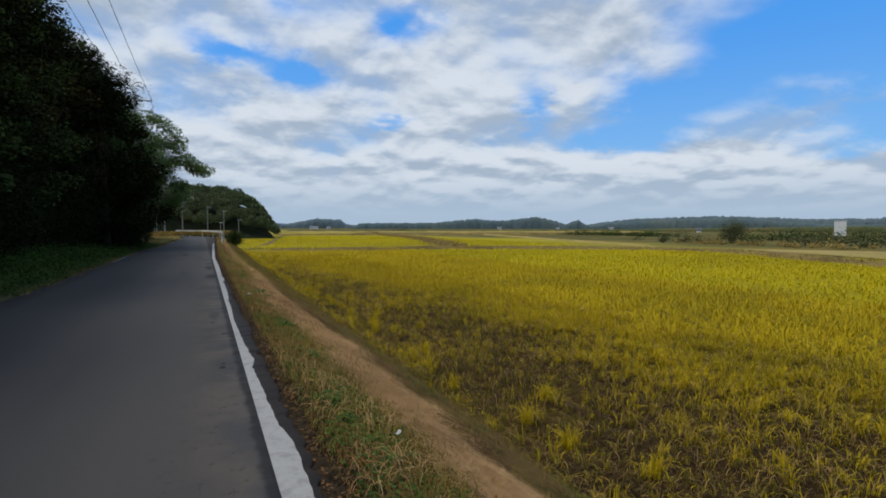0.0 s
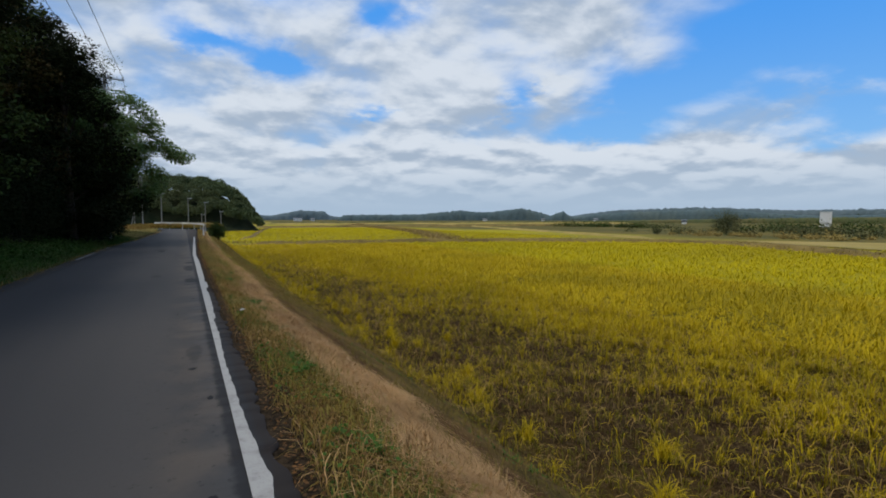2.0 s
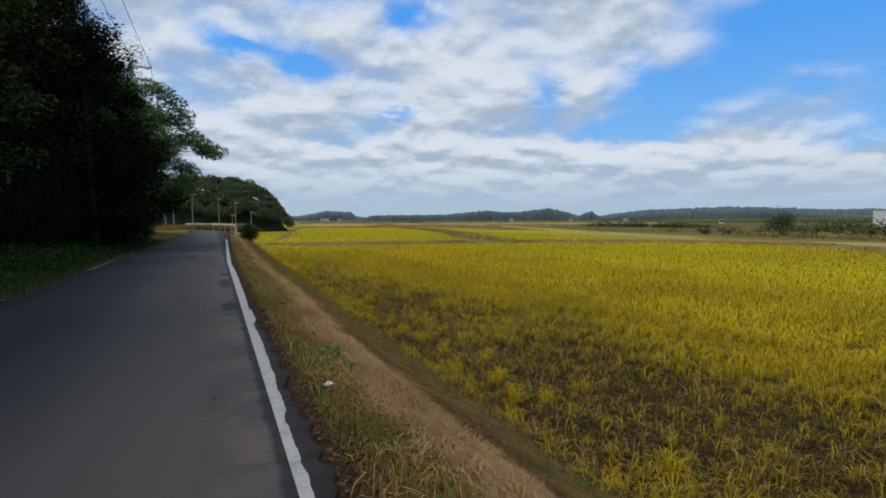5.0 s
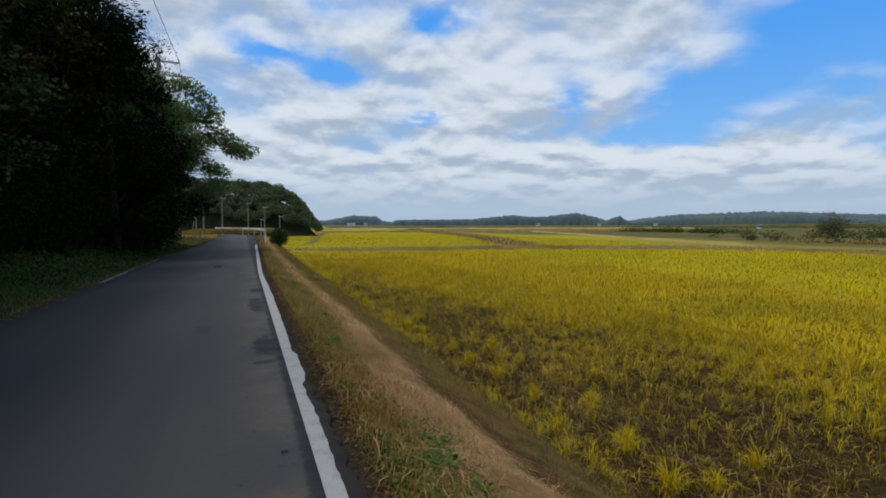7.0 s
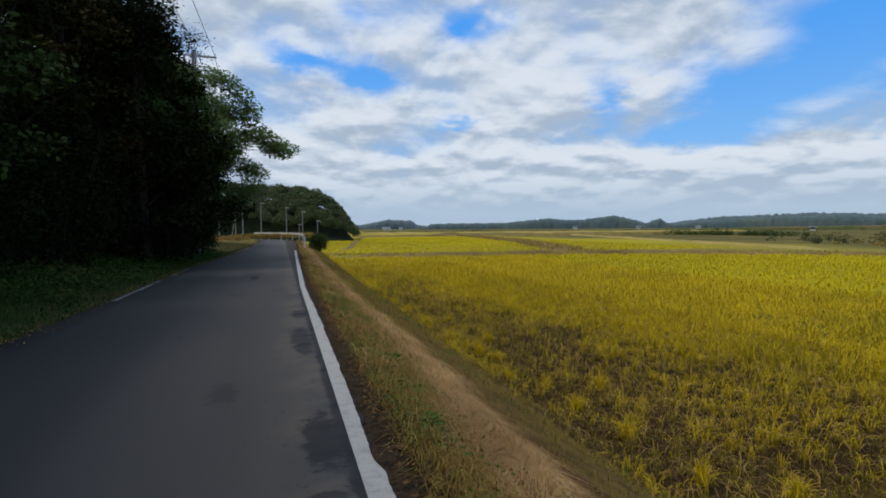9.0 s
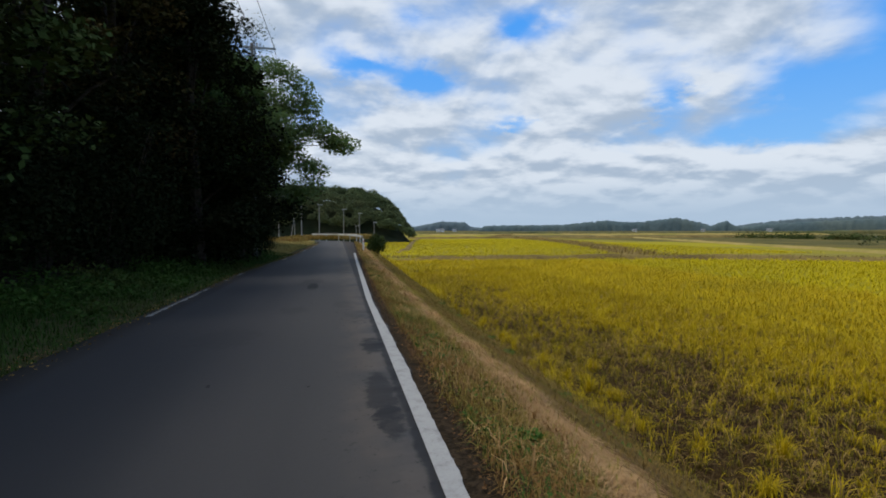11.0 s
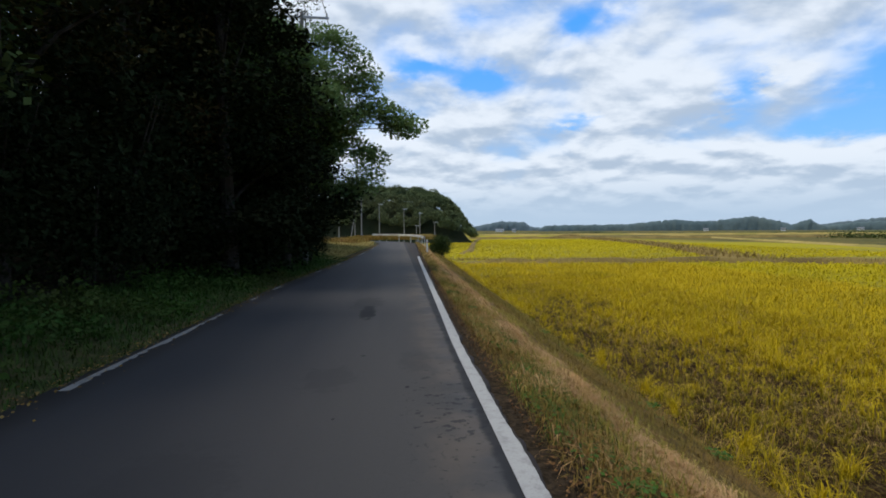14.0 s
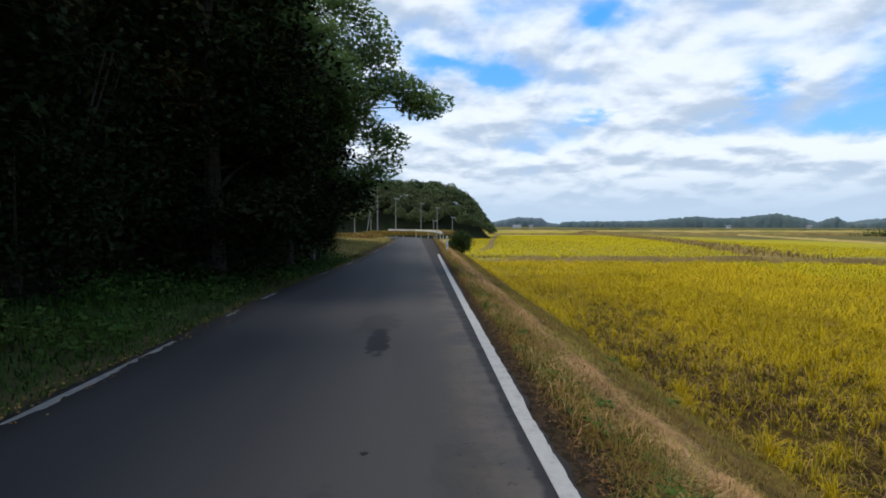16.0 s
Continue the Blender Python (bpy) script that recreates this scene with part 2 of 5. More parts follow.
def line_paint(name, fresh, worn):
    m = bpy.data.materials.new(name)
    m.use_nodes = True
    k = Nodes(m.node_tree)
    out, bs = k.n("ShaderNodeOutputMaterial"), k.n("ShaderNodeBsdfPrincipled")
    pos = k.n("ShaderNodeTexCoord").outputs["Object"]
    wear = k.ramp(k.noise(pos, 7.0, 6.0, 0.7), 0.45, 0.72)
    fleck = k.ramp(k.noise(pos, 90.0, 3.0, 0.7), 0.56, 0.68)
    col = k.mix(k.math("MULTIPLY", wear, 0.6), fresh, worn)
    col = k.mix(k.math("MULTIPLY", fleck, 0.5), col, (0.12, 0.12, 0.12))
    k.put(bs.inputs["Base Color"], col)
    bs.inputs["Roughness"].default_value = 0.75
    k.t.links.new(bs.outputs[0], out.inputs[0])
    return m


STAINS = [(-0.25, 17.35, 0.17, 0.62, 0.85), (-0.29, 16.5, 0.13, 0.10, 0.7), (-0.28, 21.0, 0.15, 0.9, 0.75), (-0.24, 23.1, 0.16, 0.5, 0.85), (-0.26, 20.4, 0.13, 0.45, 0.7), (-1.34, 30.7, 0.16, 0.85, 0.97),
          (-1.4, 31.9, 0.36, 1.0, 0.4), (-1.28, 30.4, 0.10, 0.5, 0.9), (-1.05, 18.7, 0.16, 0.35, 0.4), (-1.5, 26.4, 0.3, 0.5, 0.25), (-2.2, 24.0, 0.5, 0.8, 0.2), (-0.6, 27.0, 0.2, 0.5, 0.2), (-0.3, 9.6, 0.1, 0.4, 0.4)]


def asphalt():
    m = bpy.data.materials.new("asphalt")
    m.use_nodes = True
    k = Nodes(m.node_tree)
    out, bs = k.n("ShaderNodeOutputMaterial"), k.n("ShaderNodeBsdfPrincipled")
    pos = k.n("ShaderNodeTexCoord").outputs["Object"]
    x, y, z = k.xyz(pos)
    lanes = k.noise(k.vec(k.math("MULTIPLY", x, 1.1), k.math("MULTIPLY", y, 0.06), 0.0), 1.0, 2.0, 0.5)
    col = k.mix(k.ramp(lanes, 0.35, 0.65), (0.061, 0.057, 0.054), (0.070, 0.064, 0.060))
    drawn = k.vec(k.math("MULTIPLY", x, 1.3), k.math("MULTIPLY", y, 0.12), 2.0)
    blot = k.ramp(k.noise(drawn, 1.0, 2.0, 0.5), 0.5, 0.75)
    col = k.mix(k.math("MULTIPLY", blot, 0.2), col, (0.026, 0.026, 0.028))
    grit = k.noise(pos, 28.0, 3.0, 0.65)
    col = k.mix(k.ramp(grit, 0.55, 0.75, 0.0, 0.16), col, (0.10, 0.098, 0.095))
    col = k.mix(k.ramp(grit, 0.25, 0.42, 0.2, 0.0), col, (0.015, 0.015, 0.016))
    # the travelled side is browner; tree shade is painted dark onto the other side
    tree_shade = k.math("ADD", x, k.math("MULTIPLY", k.math("SUBTRACT", k.noise(drawn, 0.6, 1.0, 0.5), 0.5), 1.2))
    col = k.mix(k.ramp(tree_shade, -3.0, -0.8, 0.72, 0.0), col, (0.018, 0.020, 0.025))
    # worn, dusty strip along the painted line
    edge = k.math("ADD", x, k.math("MULTIPLY", k.math("SUBTRACT", k.noise(pos, 3.0, 5.0, 0.7), 0.5), 0.5))
    dust = k.math("MULTIPLY", k.ramp(edge, -0.75, -0.2), k.ramp(k.noise(pos, 1.4, 4.0), 0.35, 0.6))
    col = k.mix(k.math("MULTIPLY", dust, 0.9), col, (0.105, 0.086, 0.070))
    fleck = k.math("MULTIPLY", k.ramp(edge, -1.1, -0.3), k.ramp(k.noise(pos, 11.0, 5.0, 0.75), 0.58, 0.66))
    col = k.mix(k.math("MULTIPLY", fleck, 0.7), col, (0.022, 0.021, 0.021))
    # old tar and oil stains: place, half sizes, strength
    ragged = k.math("MULTIPLY", k.math("SUBTRACT", k.noise(pos, 5.5, 6.0, 0.72), 0.5), 2.1)
    for sx, sy, hx, hy, deep in STAINS:
        u = k.math("DIVIDE", k.math("SUBTRACT", x, sx), hx)
        v = k.math("DIVIDE", k.math("SUBTRACT", y, sy), hy)
        r = k.math("ADD", k.math("SQRT", k.math("ADD", k.math("MULTIPLY", u, u), k.math("MULTIPLY", v, v))), ragged)
        col = k.mix(k.ramp(r, 0.65, 1.05, deep, 0.0), col, (0.017, 0.017, 0.018))
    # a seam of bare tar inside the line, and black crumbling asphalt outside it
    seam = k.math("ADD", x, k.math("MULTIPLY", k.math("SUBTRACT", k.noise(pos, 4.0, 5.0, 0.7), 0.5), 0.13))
    col = k.mix(k.ramp(seam, -0.17, -0.12, 0.0, 0.85), col, (0.021, 0.020, 0.020))
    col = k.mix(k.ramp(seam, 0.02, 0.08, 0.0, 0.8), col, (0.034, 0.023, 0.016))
    # small splashes of tar scattered beside the line
    u = k.math("DIVIDE", k.math("ADD", x, 0.36), 0.42)
    v = k.math("DIVIDE", k.math("SUBTRACT", y, 25.3), 1.3)
    near = k.math("SQRT", k.math("ADD", k.math("MULTIPLY", u, u), k.math("MULTIPLY", v, v)))
    spot = k.ramp(k.math("SUBTRACT", k.noise(pos, 9.0, 5.0, 0.62), k.math("MULTIPLY", near, 0.09)), 0.525, 0.57)
    col = k.mix(k.math("MULTIPLY", k.math("MULTIPLY", spot, k.ramp(near, 0.8, 1.2, 1.0, 0.0)), 0.75), col, (0.019, 0.019, 0.020))
    k.put(bs.inputs["Base Color"], col)
    bs.inputs["Roughness"].default_value = 0.85
    bs.inputs["Specular IOR Level"].default_value = 0.2
    b = k.n("ShaderNodeBump")
    b.inputs["Strength"].default_value, b.inputs["Distance"].default_value = 0.12, 0.004
    k.put(b.inputs["Height"], grit)
    k.t.links.new(b.outputs[0], bs.inputs["Normal"])
    k.t.links.new(bs.outputs[0], out.inputs[0])
    return m


def earth():
    """The ground: zones by the distance from the road's painted line, kept as a value of each vertex."""
    m = bpy.data.materials.new("earth")
    m.use_nodes = True
    k = Nodes(m.node_tree)
    out, bs = k.n("ShaderNodeOutputMaterial"), k.n("ShaderNodeBsdfPrincipled")
    pos = k.n("ShaderNodeTexCoord").outputs["Object"]
    at = k.n("ShaderNodeAttribute")
    at.attribute_name = "side"
    s0 = at.outputs["Fac"]
    n1, n2 = k.noise(pos, 2.2, 5.0, 0.65), k.noise(pos, 0.35, 5.0, 0.6)
    clod = k.noise(pos, 18.0, 5.0, 0.7)
    s = k.math("ADD", s0, k.math("MULTIPLY", k.math("SUBTRACT", n1, 0.5), 0.7))
    soil = k.mix(k.ramp(clod, 0.35, 0.65), (0.018, 0.011, 0.005), (0.058, 0.034, 0.014))
    field = k.mix(k.ramp(n2, 0.5, 0.7, 0.0, 0.6), soil, (0.10, 0.065, 0.015))
    far = k.mix(k.ramp(k.noise(pos, 0.012, 3.0), 0.42, 0.6), (0.33, 0.28, 0.018), (0.22, 0.19, 0.04))
    far = k.mix(k.ramp(k.noise(k.vec(k.math("MULTIPLY", k.xyz(pos)[0], 0.004), k.math("MULTIPLY", k.xyz(pos)[1], 0.02), 0.0), 1.0, 4.0), 0.55, 0.68), far, (0.19, 0.15, 0.07))
    dist = k.math("MAXIMUM", k.math("MULTIPLY", k.xyz(pos)[0], 1.6), k.math("SUBTRACT", k.xyz(pos)[1], 24.0))
    field = k.mix(k.ramp(dist, 11.0, 46.0), field, far)
    scrub = k.mix(k.ramp(k.noise(pos, 0.05, 5.0, 0.65), 0.35, 0.65), (0.16, 0.125, 0.04), (0.085, 0.085, 0.03))
    out_x = k.math("ADD", k.xyz(pos)[0], k.math("MULTIPLY", k.noise(pos, 0.03, 4.0), 24.0))
    field = k.mix(k.ramp(out_x, 84.0, 98.0), field, scrub)
    dirt = k.mix(k.ramp(clod, 0.35, 0.65), (0.020, 0.015, 0.010), (0.060, 0.042, 0.026))
    bank = k.mix(k.ramp(clod, 0.3, 0.7), (0.04, 0.030, 0.010), (0.11, 0.075, 0.025))
    straw = k.mix(k.ramp(clod, 0.3, 0.7), (0.11, 0.066, 0.025), (0.26, 0.165, 0.070))
    ditch = k.mix(k.ramp(n1, 0.35, 0.65), (0.070, 0.050, 0.016), (0.15, 0.09, 0.034))
    verge = k.mix(k.ramp(n1, 0.35, 0.65), (0.03, 0.045, 0.015), (0.085, 0.07, 0.035))
    col = k.mix(k.ramp(s, 0.36, 0.5), dirt, bank)
    at2 = k.n("ShaderNodeAttribute")
    at2.attribute_name = "band"
    band = k.math("ADD", at2.outputs["Fac"], k.math("MULTIPLY", k.math("SUBTRACT", n1, 0.5), 0.5))
    col = k.mix(k.ramp(band, -0.05, 0.12), col, straw)
    rut = k.mix(k.ramp(clod, 0.3, 0.7), (0.045, 0.024, 0.010), (0.12, 0.062, 0.026))
    col = k.mix(k.ramp(band, 0.9, 1.0), col, rut)
    col = k.mix(k.ramp(band, 1.12, 1.4), col, ditch)
    col = k.mix(k.ramp(s, 3.3, 3.7), col, field)
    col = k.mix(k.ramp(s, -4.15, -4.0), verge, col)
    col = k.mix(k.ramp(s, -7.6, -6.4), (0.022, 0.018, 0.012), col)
    k.put(bs.inputs["Base Color"], col)
    bs.inputs["Roughness"].default_value = 0.95
    bs.inputs["Specular IOR Level"].default_value = 0.03
    b = k.n("ShaderNodeBump")
    b.inputs["Strength"].default_value, b.inputs["Distance"].default_value = 0.8, 0.04
    k.put(b.inputs["Height"], clod)
    k.t.links.new(b.outputs[0], bs.inputs["Normal"])
    k.t.links.new(bs.outputs[0], out.inputs[0])
    return m


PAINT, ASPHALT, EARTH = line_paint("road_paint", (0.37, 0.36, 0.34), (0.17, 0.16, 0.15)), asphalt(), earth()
OLD_PAINT = line_paint("old_road_paint", (0.20, 0.195, 0.187), (0.07, 0.068, 0.063))
rng = np.random.default_rng(7)


# ---- mesh helpers ----
def mesh_of(name, verts, tris=None, quads=None, mat=None, smooth=False):
    """A mesh from arrays of vertices, triangles and quads."""
    me = bpy.data.meshes.new(name)
    verts = np.asarray(verts, np.float32).reshape(-1, 3)
    tris = np.zeros((0, 3), np.int32) if tris is None else np.asarray(tris, np.int32).reshape(-1, 3)
    quads = np.zeros((0, 4), np.int32) if quads is None else np.asarray(quads, np.int32).reshape(-1, 4)
    me.vertices.add(len(verts))
    me.vertices.foreach_set("co", verts.ravel())
    me.loops.add(tris.size + quads.size)
    me.loops.foreach_set("vertex_index", np.concatenate([tris.ravel(), quads.ravel()]))
    me.polygons.add(len(tris) + len(quads))
    starts = np.concatenate([np.arange(len(tris)) * 3, tris.size + np.arange(len(quads)) * 4])
    me.polygons.foreach_set("loop_start", starts.astype(np.int32))
    me.update(calc_edges=True)
    me.validate()
    if smooth:
        me.polygons.foreach_set("use_smooth", np.ones(len(me.polygons), bool))
    if mat:
        me.materials.append(mat)
    return me


def part(name, bm, material, parent, label=""):
    """Links a bmesh as one mesh object under a thing or a part."""
    me = bpy.data.meshes.new(name)
    bm.to_mesh(me)
    bm.free()
    me.materials.append(material)
    ob = new(name, me)
    ob.parent = parent
    return tagged(ob, label) if label else ob


def under(name, me, parent, label=""):
    ob = new(name, me)
    ob.parent = parent
    return tagged(ob, label) if label else ob


def thing(name, x, y, z, label, category, group="", kind="", rz=0.0):
    ob = new(name)
    ob.matrix_world = pose(x, y, z, 0, 0, rz)
    return tagged(ob, label, category, group, kind)


def tube(bm, pts, radii, sides=8):
    """A tapered round bar through the points."""
    rings = []
    for i, p in enumerate(pts):
        a, b = Vector(pts[max(i - 1, 0)]), Vector(pts[min(i + 1, len(pts) - 1)])
        q = (b - a).to_track_quat("Z", "Y")
        rings.append([bm.verts.new(Vector(p) + q @ Vector((math.cos(t) * radii[i], math.sin(t) * radii[i], 0)))
                      for t in (2 * math.pi * j / sides for j in range(sides))])
    for r0, r1 in zip(rings, rings[1:]):
        for j in range(sides):
            bm.faces.new((r0[j], r0[(j + 1) % sides], r1[(j + 1) % sides], r1[j]))
    bm.faces.new(rings[0][::-1])
    bm.faces.new(rings[-1])
    return bm


def box(bm, x, y, z, sx, sy, sz, bevel=0.0):
    """A box centred on x, y with its foot at z."""
    got = bmesh.ops.create_cube(bm, size=1, matrix=Matrix.Translation((x, y, z + sz / 2)) @ Matrix.Diagonal((sx, sy, sz, 1)))
    if bevel:
        edges = {e for v in got["verts"] for e in v.link_edges}
        bmesh.ops.bevel(bm, geom=list(edges), offset=bevel, segments=2, affect="EDGES")
    return bm


def leaf_quads(centres, size, flat=0.5, aspect=0.55, droop=0.0):
    """Pointed leaves at the centres, each two triangles folded at the midrib: vertices and triangles."""
    n = len(centres)
    d = rng.normal(size=(n, 3))
    d[:, 2] = d[:, 2] * (1 - flat) - droop
    d /= np.linalg.norm(d, axis=1)[:, None] + 1e-9
    u = np.cross(d, rng.normal(size=(n, 3)) * [1 - flat, 1 - flat, 1] + [0, 0, flat])
    u /= np.linalg.norm(u, axis=1)[:, None] + 1e-9
    s = (size * rng.uniform(0.6, 1.4, n))[:, None]
    w = s * aspect * 0.5
    v = np.stack([centres - d * s * 0.5, centres + u * w, centres + d * s * 0.5, centres - u * w], 1)
    base = np.arange(n)[:, None] * 4
    tris = np.concatenate([base + [0, 1, 2], base + [0, 2, 3]], 1).reshape(-1, 3)
    return v.reshape(-1, 3), tris


def blades(roots, length, width, lean=0.5, bend=0.4, spread=None):
    """Bent grass blades: five vertices each, one quad and one triangle."""
    n = len(roots)
    a = rng.uniform(0, 2 * math.pi, n) if spread is None else spread
    out = np.stack([np.cos(a), np.sin(a), np.zeros(n)], 1)
    side = np.stack([-np.sin(a), np.cos(a), np.zeros(n)], 1)
    L = np.broadcast_to(length, n)[:, None] * rng.uniform(0.6, 1.3, n)[:, None]
    w = np.broadcast_to(width, n)[:, None] * rng.uniform(0.7, 1.3, n)[:, None] * 0.5
    le = np.broadcast_to(lean, n)[:, None] * rng.uniform(0.3, 1.4, n)[:, None]
    up = np.array([0, 0, 1.0])
    mid = roots + out * L * le * 0.45 + up * L * 0.6 * np.sqrt(np.clip(1 - (le * 0.75) ** 2, 0.05, 1))
    tip = roots + out * L * (le + bend * 0.35) + up * L * np.clip(0.95 - le * 0.8 - bend * 0.3, 0.03, 1)
    v = np.stack([roots - side * w, roots + side * w, mid + side * w * 0.8, mid - side * w * 0.8, tip], 1)
    b = np.arange(n)[:, None] * 5
    return v.reshape(-1, 3), (b + [3, 2, 4]).reshape(-1, 3), (b + [0, 1, 2, 3]).reshape(-1, 4)


def arched(roots, length, width, lean):
    """Long leaves that rise, arch over and droop: seven vertices each, two quads and a triangle."""
    n = len(roots)
    a = rng.uniform(0, 2 * math.pi, n)
    out = np.stack([np.cos(a), np.sin(a), np.zeros(n)], 1)
    side = np.stack([-np.sin(a), np.cos(a), np.zeros(n)], 1)
    L = (length * rng.uniform(0.55, 1.3, n))[:, None]
    w = (width * rng.uniform(0.7, 1.3, n) * 0.5)[:, None]
    le = np.clip(lean * rng.uniform(0.3, 1.5, n), 0.1, 1.15)[:, None]
    up = np.array([0, 0, 1.0])
    p1 = roots + out * L * le * 0.18 + up * L * (0.42 - 0.08 * le)
    p2 = p1 + out * L * le * 0.34 + up * L * (0.28 - 0.24 * le)
    tip = p2 + out * L * le * 0.26 + up * L * (0.22 - 0.46 * le)
    v = np.stack([roots - side * w * 0.7, roots + side * w * 0.7, p1 + side * w, p1 - side * w, p2 + side * w * 0.75, p2 - side * w * 0.75, tip], 1)
    b = np.arange(n)[:, None] * 7
    return v.reshape(-1, 3), (b + [5, 4, 6]).reshape(-1, 3), np.concatenate([b + [0, 1, 2, 3], b + [3, 2, 4, 5]], 1).reshape(-1, 4)


# ---- plan ----
def along(y, table):
    return np.interp(y, [a for a, b in table], [b for a, b in table])


R_EDGE = [(-100, 0.0), (28, 0.0), (30, 0.035), (33, 0.08), (37.6, 0.15), (45, 0.27), (53, 0.42), (66, 0.70), (82, 1.05)]
L_EDGE = [(-100, -3.94), (35, -3.92), (40, -3.68), (46, -3.3), (54, -3.12), (64, -2.85), (82, -2.8)]
BEND_Y, BEND_R = 80.0, 24.0
# outer edge of the painted line, and both edges of the band of straw, by the distance along the road
LINE_OUT = [(-60, 0.07), (3.2, 0.10), (3.7, 0.10), (4.1, 0.055), (4.9, 0.035), (5.9, 0.012), (6.2, 0.055), (7.2, 0.015), (8.9, -0.02), (10.2, 0.012), (11.6, 0.0), (11.75, 0.035), (13.1, 0.04), (14.4, 0.045),
            (15.5, 0.025), (15.7, 0.075), (16.7, 0.085), (16.95, 0.05), (18.5, 0.064), (20, 0.076), (23.3, 0.075), (25, 0.058), (27, 0.045), (29, 0.06), (31, 0.06), (51, 0.05)]
STRAW_IN = [(-60, 1.1), (5, 1.1), (9.5, 1.02), (12, 0.74), (17, 0.72), (20.5, 1.05), (25, 1.13), (28, 1.0), (31, 1.0), (36, 0.9), (85, 0.8)]
STRAW_OUT = [(-60, 1.95), (5, 1.9), (8, 2.05), (10.5, 1.9), (13, 1.72), (17, 1.68), (23, 1.76), (25, 1.6), (28, 1.45), (31, 1.42), (45, 1.3), (85, 1.25)]


def centre_line():
    """Points of the right painted line: along the straight, then round the bend to the left."""
    pts = [(float(along(y, R_EDGE)), y) for y in np.arange(-80, BEND_Y + 0.1, 1.0)]
    x0 = pts[-1][0]
    for a in np.arange(4, 91, 4):
        pts.append((x0 - BEND_R + BEND_R * math.cos(radians(a)), BEND_Y + BEND_R * math.sin(radians(a))))
    end = pts[-1]
    pts += [(end[0] - d, end[1] + 0.0) for d in np.arange(4, 90, 6)]
    return np.array(pts)


LINE = centre_line()
TANG = np.gradient(LINE, axis=0)
TANG /= np.linalg.norm(TANG, axis=1)[:, None]
NORM = np.stack([TANG[:, 1], -TANG[:, 0]], 1)          # to the right of travel
WIDTH = np.where(LINE[:, 1] < BEND_Y, along(LINE[:, 1], R_EDGE) - along(LINE[:, 1], L_EDGE), 3.85)


def side_of(x, y):
    """Signed distance from the right painted line, positive towards the field."""
    x, y = np.broadcast_arrays(np.asarray(x, float), np.asarray(y, float))
    best = np.full(x.shape, 1e9)
    sign = np.ones(x.shape)
    p = LINE
    for i in range(len(p) - 1):
        a, b = p[i], p[i + 1]
        d = b - a
        L = d @ d
        t = np.clip(((x - a[0]) * d[0] + (y - a[1]) * d[1]) / L, 0, 1)
        ex, ey = x - a[0] - t * d[0], y - a[1] - t * d[1]
        q = ex * ex + ey * ey
        near = q < best
        best = np.where(near, q, best)
        sign = np.where(near, np.sign(ex * d[1] - ey * d[0]), sign)
    return np.sqrt(best) * np.where(sign == 0, 1, sign)


FIELD_Z = -1.72
PROFILE = [(-300, 9.0), (-34, 5.0), (-14, 1.9), (-8.5, 0.55), (-6.3, 0.16), (-4.3, 0.0), (-4.05, -0.03), (0.16, -0.03), (0.45, -0.03), (0.8, -0.19),
           (1.35, -0.38), (1.9, -0.60), (2.5, -0.92), (3.0, -1.25), (3.4, -1.55), (3.8, FIELD_Z), (6, FIELD_Z), (4000, FIELD_Z)]


def ground_z(x, y, s=None):
    s = side_of(x, y) if s is None else s
    z = np.interp(s, [a for a, b in PROFILE], [b for a, b in PROFILE])
    flat = np.clip((np.asarray(y, float) - 62) / 14, 0, 1)
    z = np.where(s < -4.3, z * (1 - flat) + flat * 0.15, z)
    near = np.clip(1 - np.asarray(y, float) / 140, 0.15, 1)
    lump = 0.035 * np.sin(x * 2.3 + np.sin(y * 1.1)) * np.sin(y * 1.7 + x) + 0.02 * np.sin(x * 5.1 + y * 3.3)
    return z + lump * near * np.clip((np.abs(s + 1.95) - 2.4) / 1.2, 0, 1)


# ---- ground, road, paint ----
def build_ground():
    xs = np.unique(np.concatenate([-np.geomspace(14, 1700, 26), np.arange(-14, -4, 0.4), np.arange(-4, 0.2, 0.6), np.arange(0.1, 4.2, 0.11),
                                   np.arange(4.2, 16, 0.4), np.geomspace(16, 2200, 48)]))
    ys = np.unique(np.concatenate([-np.geomspace(6, 500, 14), np.arange(-6, 50, 0.35), np.arange(50, 120, 1.0), np.geomspace(120, 2600, 40)]))
    X, Y = np.meshgrid(xs, ys)
    S = side_of(X, Y)
    Z = ground_z(X, Y, S)
    nx, ny = len(xs), len(ys)
    i = (np.arange(ny - 1)[:, None] * nx + np.arange(nx - 1)[None]).reshape(-1, 1)
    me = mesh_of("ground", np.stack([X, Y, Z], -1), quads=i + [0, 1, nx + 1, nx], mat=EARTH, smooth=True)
    at = me.attributes.new("side", "FLOAT", "POINT")
    at.data.foreach_set("value", S.ravel().astype(np.float32))
    band = (S - along(Y, STRAW_IN)) / (along(Y, STRAW_OUT) - along(Y, STRAW_IN))
    me.attributes.new("band", "FLOAT", "POINT").data.foreach_set("value", np.clip(band, -9, 9).ravel().astype(np.float32))
    return tagged(new("ground", me), "brown field soil, mown bank and verge beside the road", "ground", kind="structure")


